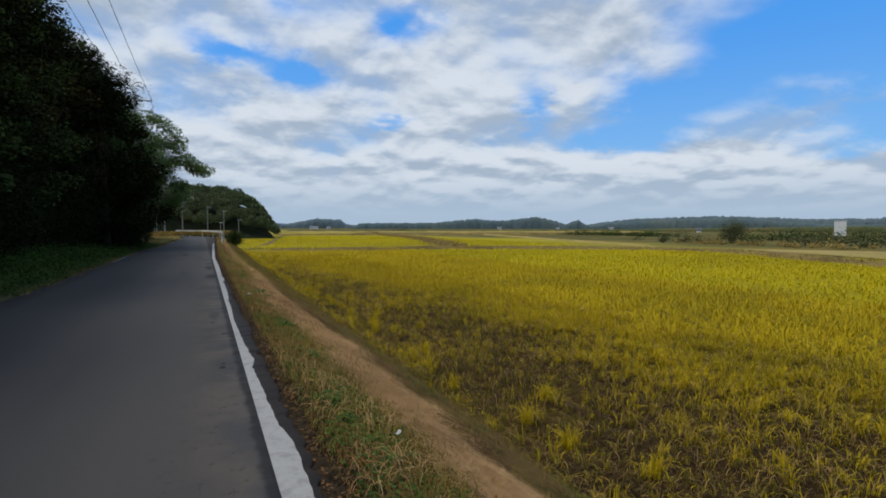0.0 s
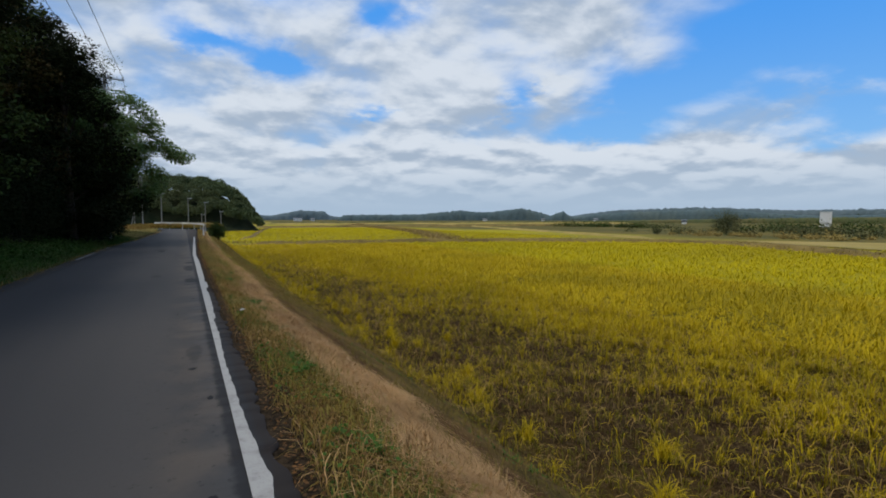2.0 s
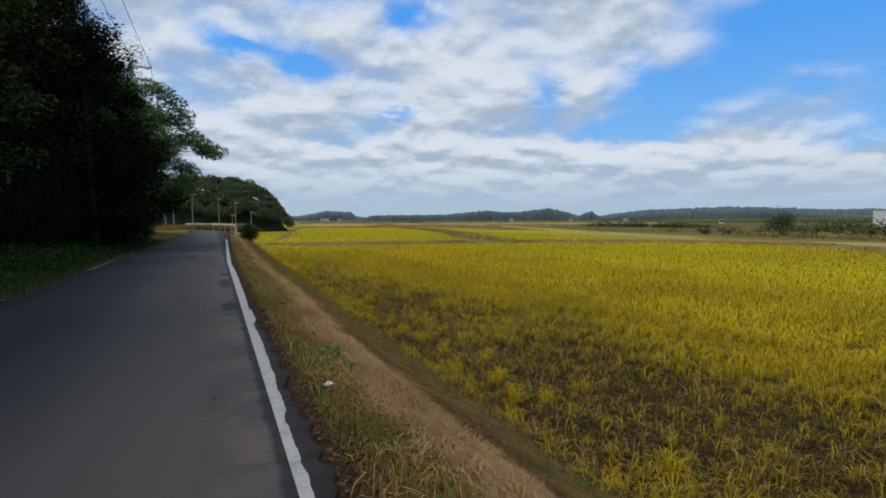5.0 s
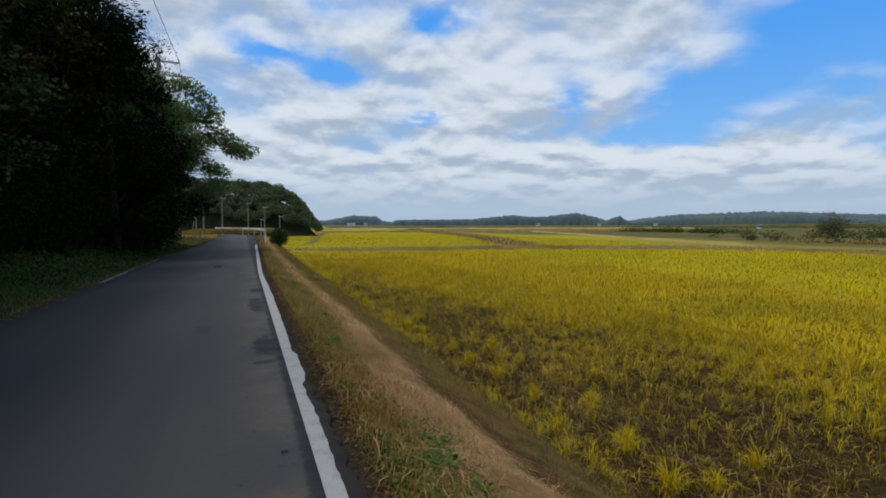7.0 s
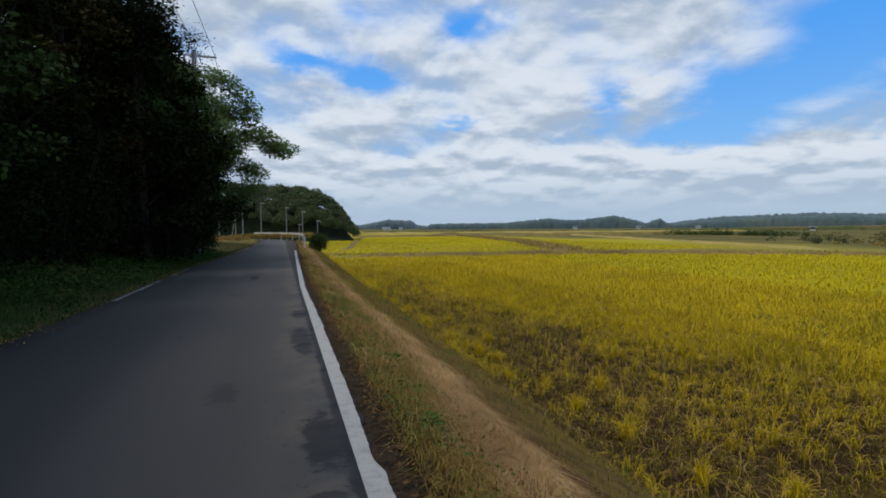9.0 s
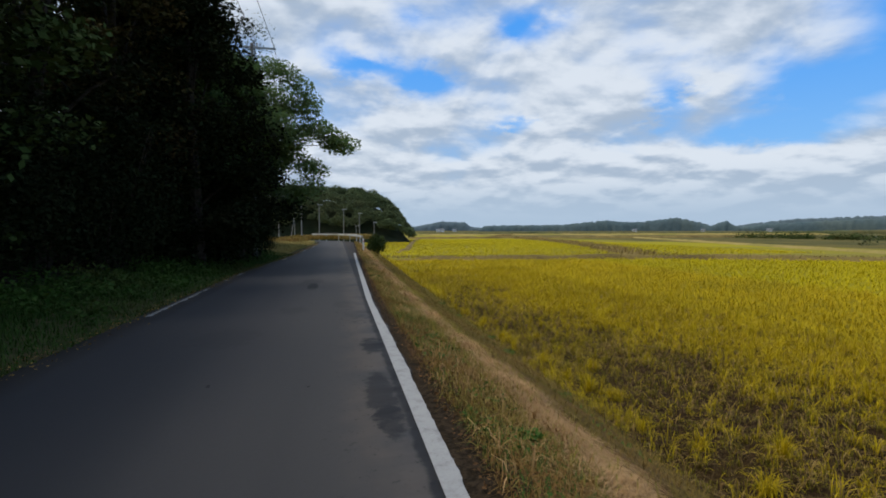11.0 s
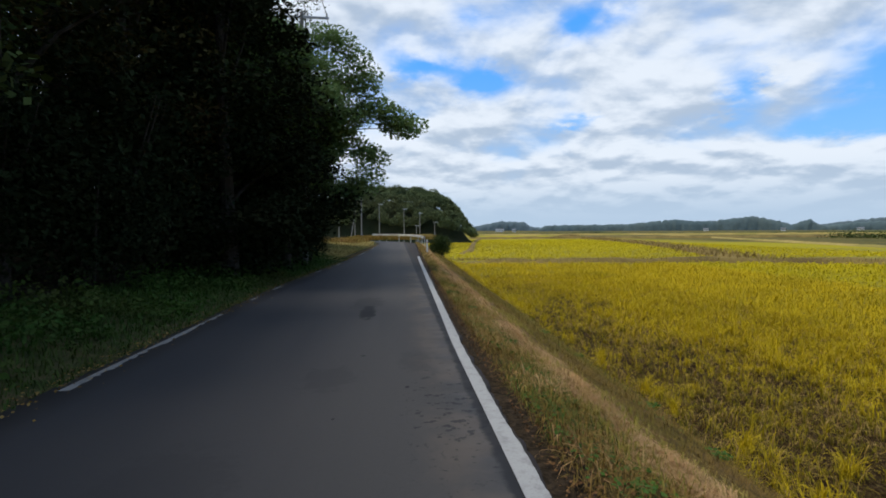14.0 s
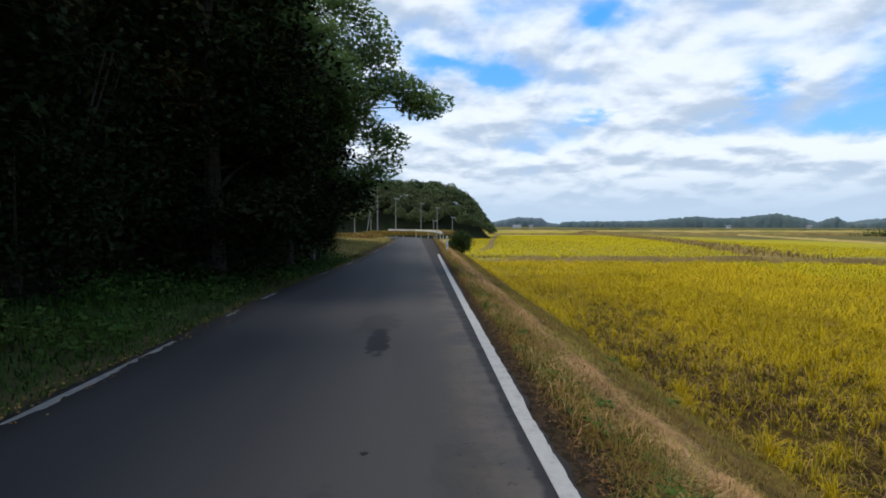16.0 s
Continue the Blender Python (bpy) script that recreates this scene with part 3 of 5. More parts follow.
def strip(name, inner, outer, top, mat, lo, hi, thick=0.0, ragged=0.0, step=1.0):
    """A band along the painted line between two offsets, lo to hi along the line's length in metres."""
    seg = np.linalg.norm(np.diff(LINE, axis=0), axis=1)
    L = np.concatenate([[0], np.cumsum(seg)]) - 80.0
    t = np.arange(lo, hi + step * 0.5, step)
    px, py = np.interp(t, L, LINE[:, 0]), np.interp(t, L, LINE[:, 1])
    nx, ny = np.interp(t, L, NORM[:, 0]), np.interp(t, L, NORM[:, 1])
    w = np.interp(t, L, WIDTH)
    a = inner(t, w)
    b = outer(t, w)
    if ragged:
        wob = np.array([noise.fractal((v * 0.9 + 0.37, 3.1, 0.5), 0.6, 2.3, 6) for v in t])
        wob2 = np.array([noise.fractal((v * 7.0, 8.1, 0.5), 0.35, 2.3, 5) for v in t])
        b = b + np.clip(ragged * (wob * 0.38 + wob2 * 0.30) - ragged * 0.1, -0.09, 0.02)
    rows = [(a, top), (b, top)]
    if thick:
        across = [a + (b - a) * u for u in np.linspace(0, 1, 9)]
        rows = [(a, top - thick)] + [(o, top) for o in across] + [(b, top - thick)]
    v = np.stack([np.stack([px + nx * o, py + ny * o, np.full_like(px, z)], 1) for o, z in rows], 1)
    n, c = len(t), len(rows)
    i = (np.arange(n - 1)[:, None] * c + np.arange(c - 1)[None]).reshape(-1, 1)
    return mesh_of(name, v, quads=i + [0, 1, c + 1, c], mat=mat)


build_ground()
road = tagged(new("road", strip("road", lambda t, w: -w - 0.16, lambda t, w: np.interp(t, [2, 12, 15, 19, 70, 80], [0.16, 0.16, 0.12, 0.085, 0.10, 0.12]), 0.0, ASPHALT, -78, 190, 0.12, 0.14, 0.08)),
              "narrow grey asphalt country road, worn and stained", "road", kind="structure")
tagged(new("edge_line", strip("edge_line", lambda t, w: np.full_like(t, -0.074), lambda t, w: along(t, LINE_OUT), 0.004, PAINT, -60, 51, 0, 0.03, 0.05)),
       "worn white painted edge line along the road", "road marking", kind="structure")
for a, b in ((-20, 4), (26.2, 30.7), (32.6, 33.2), (34.6, 35.5), (40, 40.8), (44, 45), (53, 56.5), (63, 66)):
    tagged(new("edge_line", strip("edge_line", lambda t, w: -w - 0.06, lambda t, w: -w + 0.03, 0.004, OLD_PAINT, a, b, 0, 0.14, 0.06)),
           "broken white edge line half lost under grass", "road marking", kind="structure")


def stain(x, y, w, l, seed, soft=0.35):
    """An irregular tar stain lying on the asphalt."""
    ob = thing("tar_stain", x, y, 0.003, "dark irregular tar stain on the asphalt", "stain", "stains on the road")
    bm = bmesh.new()
    ring = []
    for j in range(48):
        a = 2 * math.pi * j / 48
        r = 1 + soft * noise.fractal((math.cos(a) * 1.7 + seed, math.sin(a) * 1.7, seed), 0.7, 2.1, 5)
        ring.append(bm.verts.new((math.cos(a) * w / 2 * r, math.sin(a) * l / 2 * r, 0)))
    bm.faces.new(ring)
    part("film", bm, TAR, ob)


for i, (x, y, w, l) in enumerate(((-0.28, 6.0, 0.06, 0.10), (-0.27, 6.15, 0.05, 0.05), (-0.33, 8.9, 0.07, 0.09), (-0.25, 14.05, 0.05, 0.06), (-0.21, 7.9, 0.05, 0.1), (-1.2, 27.3, 0.05, 0.06),
                                  (-1.9, 21.6, 0.04, 0.10), (-0.7, 26.0, 0.05, 0.07), (-0.95, 21.4, 0.03, 0.05), (-1.3, 25.2, 0.03, 0.04), (-0.5, 12.3, 0.03, 0.05))):
    stain(x, y, w, l, i * 3.7 + 1, 0.4)


# ---- grass and straw on the bank ----
def beyond(y):
    return np.clip(y - 27, 0, 60)


def scatter(n, s0, s1, y0, y1, power=1.0):
    """Random feet on the ground at distances s0 to s1 from the line; more of them near y0 for a power over 1."""
    y = np.where(rng.random(n) < 0.82, y0 + (min(y1, 40) - y0) * rng.random(n), 40 + (max(y1, 41) - 40) * rng.random(n) ** 1.3)
    s = rng.uniform(s0, s1, n)
    x = along(y, R_EDGE) + s
    return x, y, s


def stuff(name, label, category, mat, pieces):
    vs, ts, qs, base = [], [], [], 0
    for v, t, q in pieces:
        vs.append(v)
        ts.append(t + base)
        if q is not None:
            qs.append(q + base)
        base += len(v)
    me = mesh_of(name, np.concatenate(vs), np.concatenate(ts), np.concatenate(qs) if qs else None, mat)
    return tagged(new(name, me), label, category, kind="stuff")


def feet(x, y, s, sink=0.01):
    return np.stack([x, y, ground_z(x, y, s) - sink], 1)


def patchy(x, y, scale, keep):
    f = np.array([noise.noise((a * scale, b * scale, 4.2)) for a, b in zip(x, y)])
    return f > keep


def build_bank():
    x, y, s = scatter(52000, 0.27, 1.25, 1.5, 85, 2.4)
    left = along(y, STRAW_IN) + 0.12
    s = 0.27 + (left - 0.27) * rng.random(len(s)) ** 0.85
    x = along(y, R_EDGE) + s
    stuff("bank_grass", "short dry green and brown grass on the road bank", "grass", GRASS,
          [blades(feet(x, y, s), 0.12 + 0.0008 * y, 0.006 + 0.00035 * beyond(y), 1.0, 0.8)])
    x, y, s = scatter(22000, 0.30, 1.15, 1.5, 60, 1.7)
    m = patchy(x, y, 0.9, -0.02)
    x, y, s = x[m], y[m], s[m]
    stuff("fresh_grass", "fresh green grass growing in tufts on the bank", "grass", GREEN, [blades(feet(x, y, s), 0.12, 0.006 + 0.0003 * beyond(y), 0.8, 0.7)])
    x, y, s = scatter(9000, 0.32, 1.0, 1.5, 40, 1.6)
    m = patchy(x, y, 1.3, 0.0)
    r = feet(x[m], y[m], s[m], -0.03)
    r[:, 2] += rng.random(len(r)) * 0.05
    stuff("ground_ivy", "small green creeping leaves among the bank grass", "weeds", GREEN, [(*leaf_quads(r, 0.035, 0.75, 0.75), None)])
    # dead leaves and brown stems on the bare edge beside the asphalt
    x, y, s = scatter(15000, 0.16, 0.75, 1.5, 60, 1.6)
    m = patchy(x, y, 1.1, -0.12) | (s < 0.34)
    r = feet(x[m], y[m], s[m], -0.012)
    r[:, 2] += rng.random(len(r)) * 0.04
    stuff("dead_leaves", "small brown dead leaves along the edge of the asphalt", "leaves", BROWN_LEAF, [(*leaf_quads(r, 0.03, 0.75, 0.6), None)])
    # mown straw lying down the slope, matted in wisps that turn this way and that
    x, y, s = scatter(112000, 0.75, 2.0, 1.5, 85, 2.3)
    wave = np.array([noise.fractal((b * 0.8, 5.5, 2.0), 0.7, 2.1, 4) for b in y])
    left, right = along(y, STRAW_IN) + 0.16 * wave, along(y, STRAW_OUT) - 0.12 + 0.10 * np.roll(wave, 3)
    s = left + (right - left) * (rng.random(len(s)) * 0.6 + rng.random(len(s)) * 0.4)
    f = np.array([noise.fractal((a * 1.6, b * 0.9, 6.3), 0.7, 2.1, 4) for a, b in zip(s, y)])
    m = rng.random(len(s)) < np.clip(0.74 + 1.3 * f, 0.1, 1) 
    y, s = y[m], s[m]
    x = along(y, R_EDGE) + s
    turn = np.array([noise.noise((a * 2.1, b * 1.3, 7.7)) for a, b in zip(x, y)])
    ang = -1.0 + 2.3 * turn + rng.normal(0, 0.5, len(x)) + np.where(rng.random(len(x)) < 0.3, math.pi, 0)
    r = feet(x, y, s, -0.02)
    v, t, q = blades(r, 0.33, 0.0045 + 0.0004 * beyond(y), 1.15, 0.6, ang)
    v = v.reshape(-1, 5, 3)
    foot = v[:, :1, 2]
    hx, hy = v[:, :, 0], v[:, :, 1]
    loft = (0.25 + 0.55 * np.clip(np.abs(turn), 0, 0.6))[:, None]
    v[:, :, 2] = ground_z(hx, hy, hx - along(hy, R_EDGE)) + np.clip(v[:, :, 2] - foot, 0, 1) * loft + 0.012
    stuff("mown_straw", "pale brown mown straw lying in a band on the bank", "straw", STRAW, [(v.reshape(-1, 3), t, q)])
    # bent dead stems standing out of the grass
    x, y, s = scatter(6500, 0.3, 1.2, 1.5, 60, 1.6)
    m = patchy(x, y, 0.8, -0.05)
    stuff("dead_stems", "thin straw-coloured dead stems bent over the bank", "grass", STRAW, [arched(feet(x[m], y[m], s[m]), np.full(m.sum(), 0.26), 0.005 + 0.0003 * beyond(y[m]), 0.95)])
    # grass growing through the straw where the band thins out
    x, y, s = scatter(9000, 0.9, 1.7, 16, 75, 1.8)
    f = np.array([noise.fractal((a * 1.1, b * 0.55, 9.1), 0.7, 2.1, 4) for a, b in zip(s, y)])
    m = rng.random(len(x)) < np.clip(0.42 + 0.9 * f + 0.6 * np.clip(1.6 - s, 0, 1), 0, 1) * np.clip((y - 17.5) / 8, 0, 1) * np.clip((38 - y) / 6, 0.3, 1)
    x, y, s = x[m], y[m], s[m]
    stuff("bank_grass", "yellow-green grass growing through thin straw on the bank", "grass", GOLD_GRASS, [blades(feet(x, y, s, -0.03), 0.13, 0.008 + 0.0004 * beyond(y), 0.8, 0.7)])
    x, y, s = scatter(12000, 0.3, 1.4, 2, 60, 1.8)
    m = patchy(x, y, 0.6, -0.05)
    x, y, s = x[m], y[m], s[m]
    stuff("bank_grass", "bent yellow and green blades of grass on the bank", "grass", GOLD_GRASS, [blades(feet(x, y, s), 0.15, 0.007 + 0.0004 * beyond(y), 0.9, 0.8)])
    x, y, s = scatter(42000, 1.6, 3.7, 2.0, 75, 1.8)
    m = (s < 3.3) & (rng.random(len(x)) < np.clip((y - 8) / 18, 0.35, 1))
    x, y, s = x[m], y[m], s[m]
    stuff("ditch_grass", "thin olive and brown grass in the ditch beside the field", "grass", DITCH_GRASS, [blades(feet(x, y, s), 0.14, 0.006 + 0.0004 * beyond(y), 0.9, 0.7)])
    x, y, s = scatter(5200, 2.4, 3.6, 2.0, 40, 1.3)
    m = patchy(x, y, 0.7, 0.15)
    stuff("ditch_weeds", "small fresh green weeds at the foot of the bank", "weeds", GREEN, [blades(feet(x[m], y[m], s[m]), 0.08, 0.018, 0.9, 0.6)])


build_bank()


def tufts(x, y, s, per, length, width, lean=0.55, spread=0.05):
    """Tufts of blades round each foot."""
    n = len(x)
    size = rng.uniform(0.5, 1.6, n)
    fx = np.repeat(x, per) + rng.normal(0, spread, n * per)
    fy = np.repeat(y, per) + rng.normal(0, spread, n * per)
    r = feet(fx, fy, np.repeat(s, per))
    return blades(r, np.repeat(np.broadcast_to(length, n) * size, per), np.repeat(np.broadcast_to(width, n), per), lean, 0.6)


def lattice(x0, x1, y0, y1, dx, dy, jitter):
    X, Y = np.meshgrid(np.arange(x0, x1, dx), np.arange(y0, y1, dy))
    x = X.ravel() + rng.normal(0, jitter, X.size)
    y = Y.ravel() + rng.normal(0, jitter * 1.4, X.size)
    return x, y


def field_noise(x, y):
    return np.array([noise.fractal((a * 0.42, b * 0.30, 1.7), 0.7, 2.1, 5) for a, b in zip(x, y)])


def bund_y(x):
    """The line of the earth bund that closes the field."""
    return np.interp(x, [3.4, 16, 31, 45, 55, 60], [71.5, 69.5, 68, 62, 55, 46])


def build_field():
    # nearest rows: weak and uneven, soil and dead straw between
    x, y = lattice(3.5, 13.0, -3.0, 56, 0.30, 0.24, 0.05)
    s = x - along(y, R_EDGE)
    f = field_noise(x, y)
    edge = np.exp(-((x - 3.95) / 0.3) ** 2) * np.clip(0.5 + 1.6 * np.roll(f, 7), 0.0, 1) * np.interp(y, [0, 10, 17, 19, 27, 29, 60], [0.7, 0.7, 0.9, 1.5, 1.5, 1.0, 1.0])
    bare = 7.6 + 0.9 * np.clip((17 - y) / 12, 0, 1) - 1.2 * np.clip((y - 24) / 6, 0, 1) + 1.6 * np.roll(f, 11)
    zone = np.clip((x - bare + 1.8) / 5.0, 0, 1)
    zone = np.maximum(zone * zone * (3 - 2 * zone), 0.55 * np.clip((y - 34) / 10, 0, 1))
    lush = np.clip(0.10 + 0.36 * f + 0.5 * edge + 0.80 * zone + rng.normal(0, 0.2, len(x)), 0.0, 1) * (rng.random(len(x)) > 0.13)
    thick = 0.0075 + 0.0006 * np.clip(x - 4, 0, 9) + 0.00035 * beyond(y)
    thin_out = 1.0 - 0.02 * np.clip(x - 4, 0, 9)

    vigour = rng.uniform(0.65, 1.3, len(x))

    def sheaf(count, length, width, lean, bend, spread):
        """Blades round each plant, as many as its count says."""
        k = np.maximum(0, np.floor(count + rng.random(len(x)))).astype(int)
        n = k.sum()
        fx, fy = np.repeat(x, k) + rng.normal(0, spread, n), np.repeat(y, k) + rng.normal(0, spread, n)
        size = np.repeat(np.broadcast_to(length, len(x)) * vigour, k)
        wide = np.repeat(np.broadcast_to(width, len(x)), k)
        root = feet(fx, fy, np.repeat(s, k))
        return blades(root, size, wide, lean, bend) if bend < 0.5 else arched(root, size, wide, lean)

    stuff("rice_regrowth", "yellow-green rice regrowth in rows of stubble", "rice plants", RICE,
          [sheaf((1.0 + 32 * lush ** 1.25) * thin_out, 0.26 + 0.26 * lush, thick, 0.75, 1.0, 0.04)])
    stuff("olive_regrowth", "low olive-green regrowth between the stubble rows", "rice plants", OLIVE,
          [sheaf((10 + 3 * zone + 9 * np.clip(f, 0, 0.5)) * thin_out, 0.22, thick, 0.8, 0.9, 0.05)])
    stuff("rice_stubble", "cut brown rice stubble standing in rows", "rice stubble", STUBBLE,
          [sheaf(np.where(x < 10, 7, 3), 0.15, thick * 1.1, 0.7, 0.4, 0.05)])
    stuff("rice_straw", "pale dead leaves of rice bent over the stubble", "straw", RICE_TAN,
          [sheaf(2.2 + 2 * zone + 4 * (f > 0.08), 0.36, thick, 0.95, 1.0, 0.05)])
    n = 26000
    xl, yl = 3.5 + 7.5 * rng.random(n) ** 1.2, 1 + 45 * rng.random(n) ** 1.2
    v, t, q = blades(feet(xl, yl, xl - along(yl, R_EDGE), -0.03), 0.26, 0.009, 1.1, 0.6)
    v = v.reshape(-1, 5, 3)
    v[:, :, 2] = v[:, :1, 2] + (v[:, :, 2] - v[:, :1, 2]) * 0.2
    stuff("rice_straw", "grey-brown rice straw scattered on the soil", "straw", LITTER, [(v.reshape(-1, 3), t, q)])
    # middle distance
    x, y = lattice(13.0, 24, -3, 70, 0.36, 0.32, 0.09)
    keep = rng.random(len(x)) < np.clip(0.95 + field_noise(x, y) * 0.5, 0.3, 1)
    x, y = x[keep], y[keep]
    x2, y2 = lattice(3.6, 13.0, 56, 69, 0.36, 0.33, 0.08)
    keep = rng.random(len(x2)) < np.clip(0.6 + field_noise(x2, y2) * 0.5, 0.15, 1)
    x, y = np.concatenate([x, x2[keep]]), np.concatenate([y, y2[keep]])
    m = y < bund_y(x) - 2.0
    x, y = x[m], y[m]
    stuff("rice_regrowth", "dense yellow-green rice regrowth across the field", "rice plants", RICE,
          [tufts(x, y, x - along(y, R_EDGE), 12, 0.40, 0.030, 1.0, 0.085)])
    x, y = lattice(24, 58, 2, 68, 0.62, 0.6, 0.16)
    m = y < bund_y(x) - 2.0
    x, y = x[m], y[m]
    stuff("rice_field", "dense yellow rice regrowth far out in the field", "rice plants", RICE_FAR,
          [tufts(x, y, x, 9, 0.36, 0.06, 0.95, 0.2)])
    x, y = lattice(6, 62, 75, 180, 1.05, 1.0, 0.35)
    s = side_of(x, y)
    keep = s > 4
    stuff("rice_field", "bright yellow rice field beyond the earth bund", "rice plants", RICE_FAR,
          [tufts(x[keep], y[keep], s[keep], 9, 0.26, 0.09, 0.9, 0.6)])


build_field()


# ---- trees ----
def limb_paths(base, tops, sag=0.15):
    out = []
    for t in tops:
        b, t = Vector(base), Vector(t)
        m = b.lerp(t, 0.55)
        m.z += (t - b).length * sag * (0.4 + 1.2 * random.random())
        m.x += random.uniform(-0.25, 0.25)
        m.y += random.uniform(-0.25, 0.25)
        out.append([b, b.lerp(m, 0.5) + Vector((0, 0, 0.1)), m, t])
    return out


def make_tree(name, label, height, trunk_r, clusters, leaves, leaf, mat, low=0.25, spread=3.0, shape=0.0, seed=0, tips=(), group="trees along the road", flat=0.5, limb_r=0.42, tip_r=0.6):
    """A tree: tapered trunk, limbs to leaf clusters, and a crown of many leaves with gaps."""
    local = np.random.default_rng(seed)
    ob = thing(name, 0, 0, 0, label, "tree", group)
    bm = bmesh.new()
    lean = local.normal(0, 0.03, 2)
    trunk = [(lean[0] * z, lean[1] * z, z) for z in np.linspace(-0.3, height * 0.9, 7)]
    tube(bm, trunk, [trunk_r * (1.25 - 0.17 * i) for i in range(7)], 9)
    part("trunk", bm, BARK, ob)
    cs = []
    while len(cs) < clusters:
        u = local.random()
        z = height * (low + (1 - low) * u)
        wide = spread * (math.sin(math.pi * (0.12 + 0.83 * u)) ** 0.7) * (1 - shape * u)
        r = wide * math.sqrt(0.25 + 0.75 * local.random())
        a = local.uniform(0, 2 * math.pi)
        cs.append((math.cos(a) * r, math.sin(a) * r, z, local.uniform(0.55, 1.1)))
    cs += [(*t, tip_r) for t in tips]
    cs = np.array(cs)
    pick = list(range(0, len(cs) - len(tips), max(1, clusters // 12))) + list(range(len(cs) - len(tips), len(cs)))
    for i in pick:
        z0 = max(height * 0.15, cs[i, 2] * 0.62)
        bm = bmesh.new()
        p = limb_paths((lean[0] * z0, lean[1] * z0, z0), [cs[i, :3]])[0]
        tube(bm, p, [trunk_r * limb_r, trunk_r * limb_r * 0.7, trunk_r * limb_r * 0.4, 0.01], 6)
        part("limb", bm, BARK, ob)
    pts = []
    for cx, cy, cz, r in cs:
        k = int(leaves / len(cs) * r / 0.8)
        q = local.normal(size=(k, 3))
        q /= np.linalg.norm(q, axis=1)[:, None]
        q *= (local.random(k) ** 0.45)[:, None] * [r * 1.15, r * 1.15, r * 0.62]
        pts.append(q + [cx, cy, cz])
    v, t = leaf_quads(np.concatenate(pts), leaf, flat)
    under("crown", mesh_of("crown", v, t, None, mat), ob)
    return ob


def make_bush(name, label, rx, ry, h, leaves, leaf, mat, seed=0, group="", category="bush"):
    local = np.random.default_rng(seed)
    ob = thing(name, 0, 0, 0, label, category, group)
    for j in range(5):
        a = local.uniform(0, 6.28)
        bm = bmesh.new()
        tube(bm, [(0, 0, -0.15), (math.cos(a) * rx * 0.25, math.sin(a) * ry * 0.25, h * 0.35), (math.cos(a) * rx * 0.6, math.sin(a) * ry * 0.6, h * 0.75)], [0.04, 0.03, 0.008], 6)
        part("stem", bm, BARK, ob)
    k = max(8, leaves // 90)
    cs = local.normal(size=(k, 3))
    cs /= np.linalg.norm(cs, axis=1)[:, None]
    cs *= (local.random(k) ** 0.4)[:, None] * 0.8
    pts = []
    for c in cs:
        q = local.normal(size=(leaves // k, 3)) * 0.17
        pts.append(np.stack([(c[0] + q[:, 0]) * rx, (c[1] + q[:, 1]) * ry, h * (0.5 + 0.5 * (c[2] + q[:, 2]))], 1))
    pts = np.concatenate(pts)
    pts[:, 2] = np.maximum(pts[:, 2], 0.03)
    v, t = leaf_quads(pts, leaf, 0.3)
    under("foliage", mesh_of("foliage", v, t, None, mat), ob)
    return ob


def at_ground(x, y):
    return float(ground_z(np.array(x), np.array(y)))


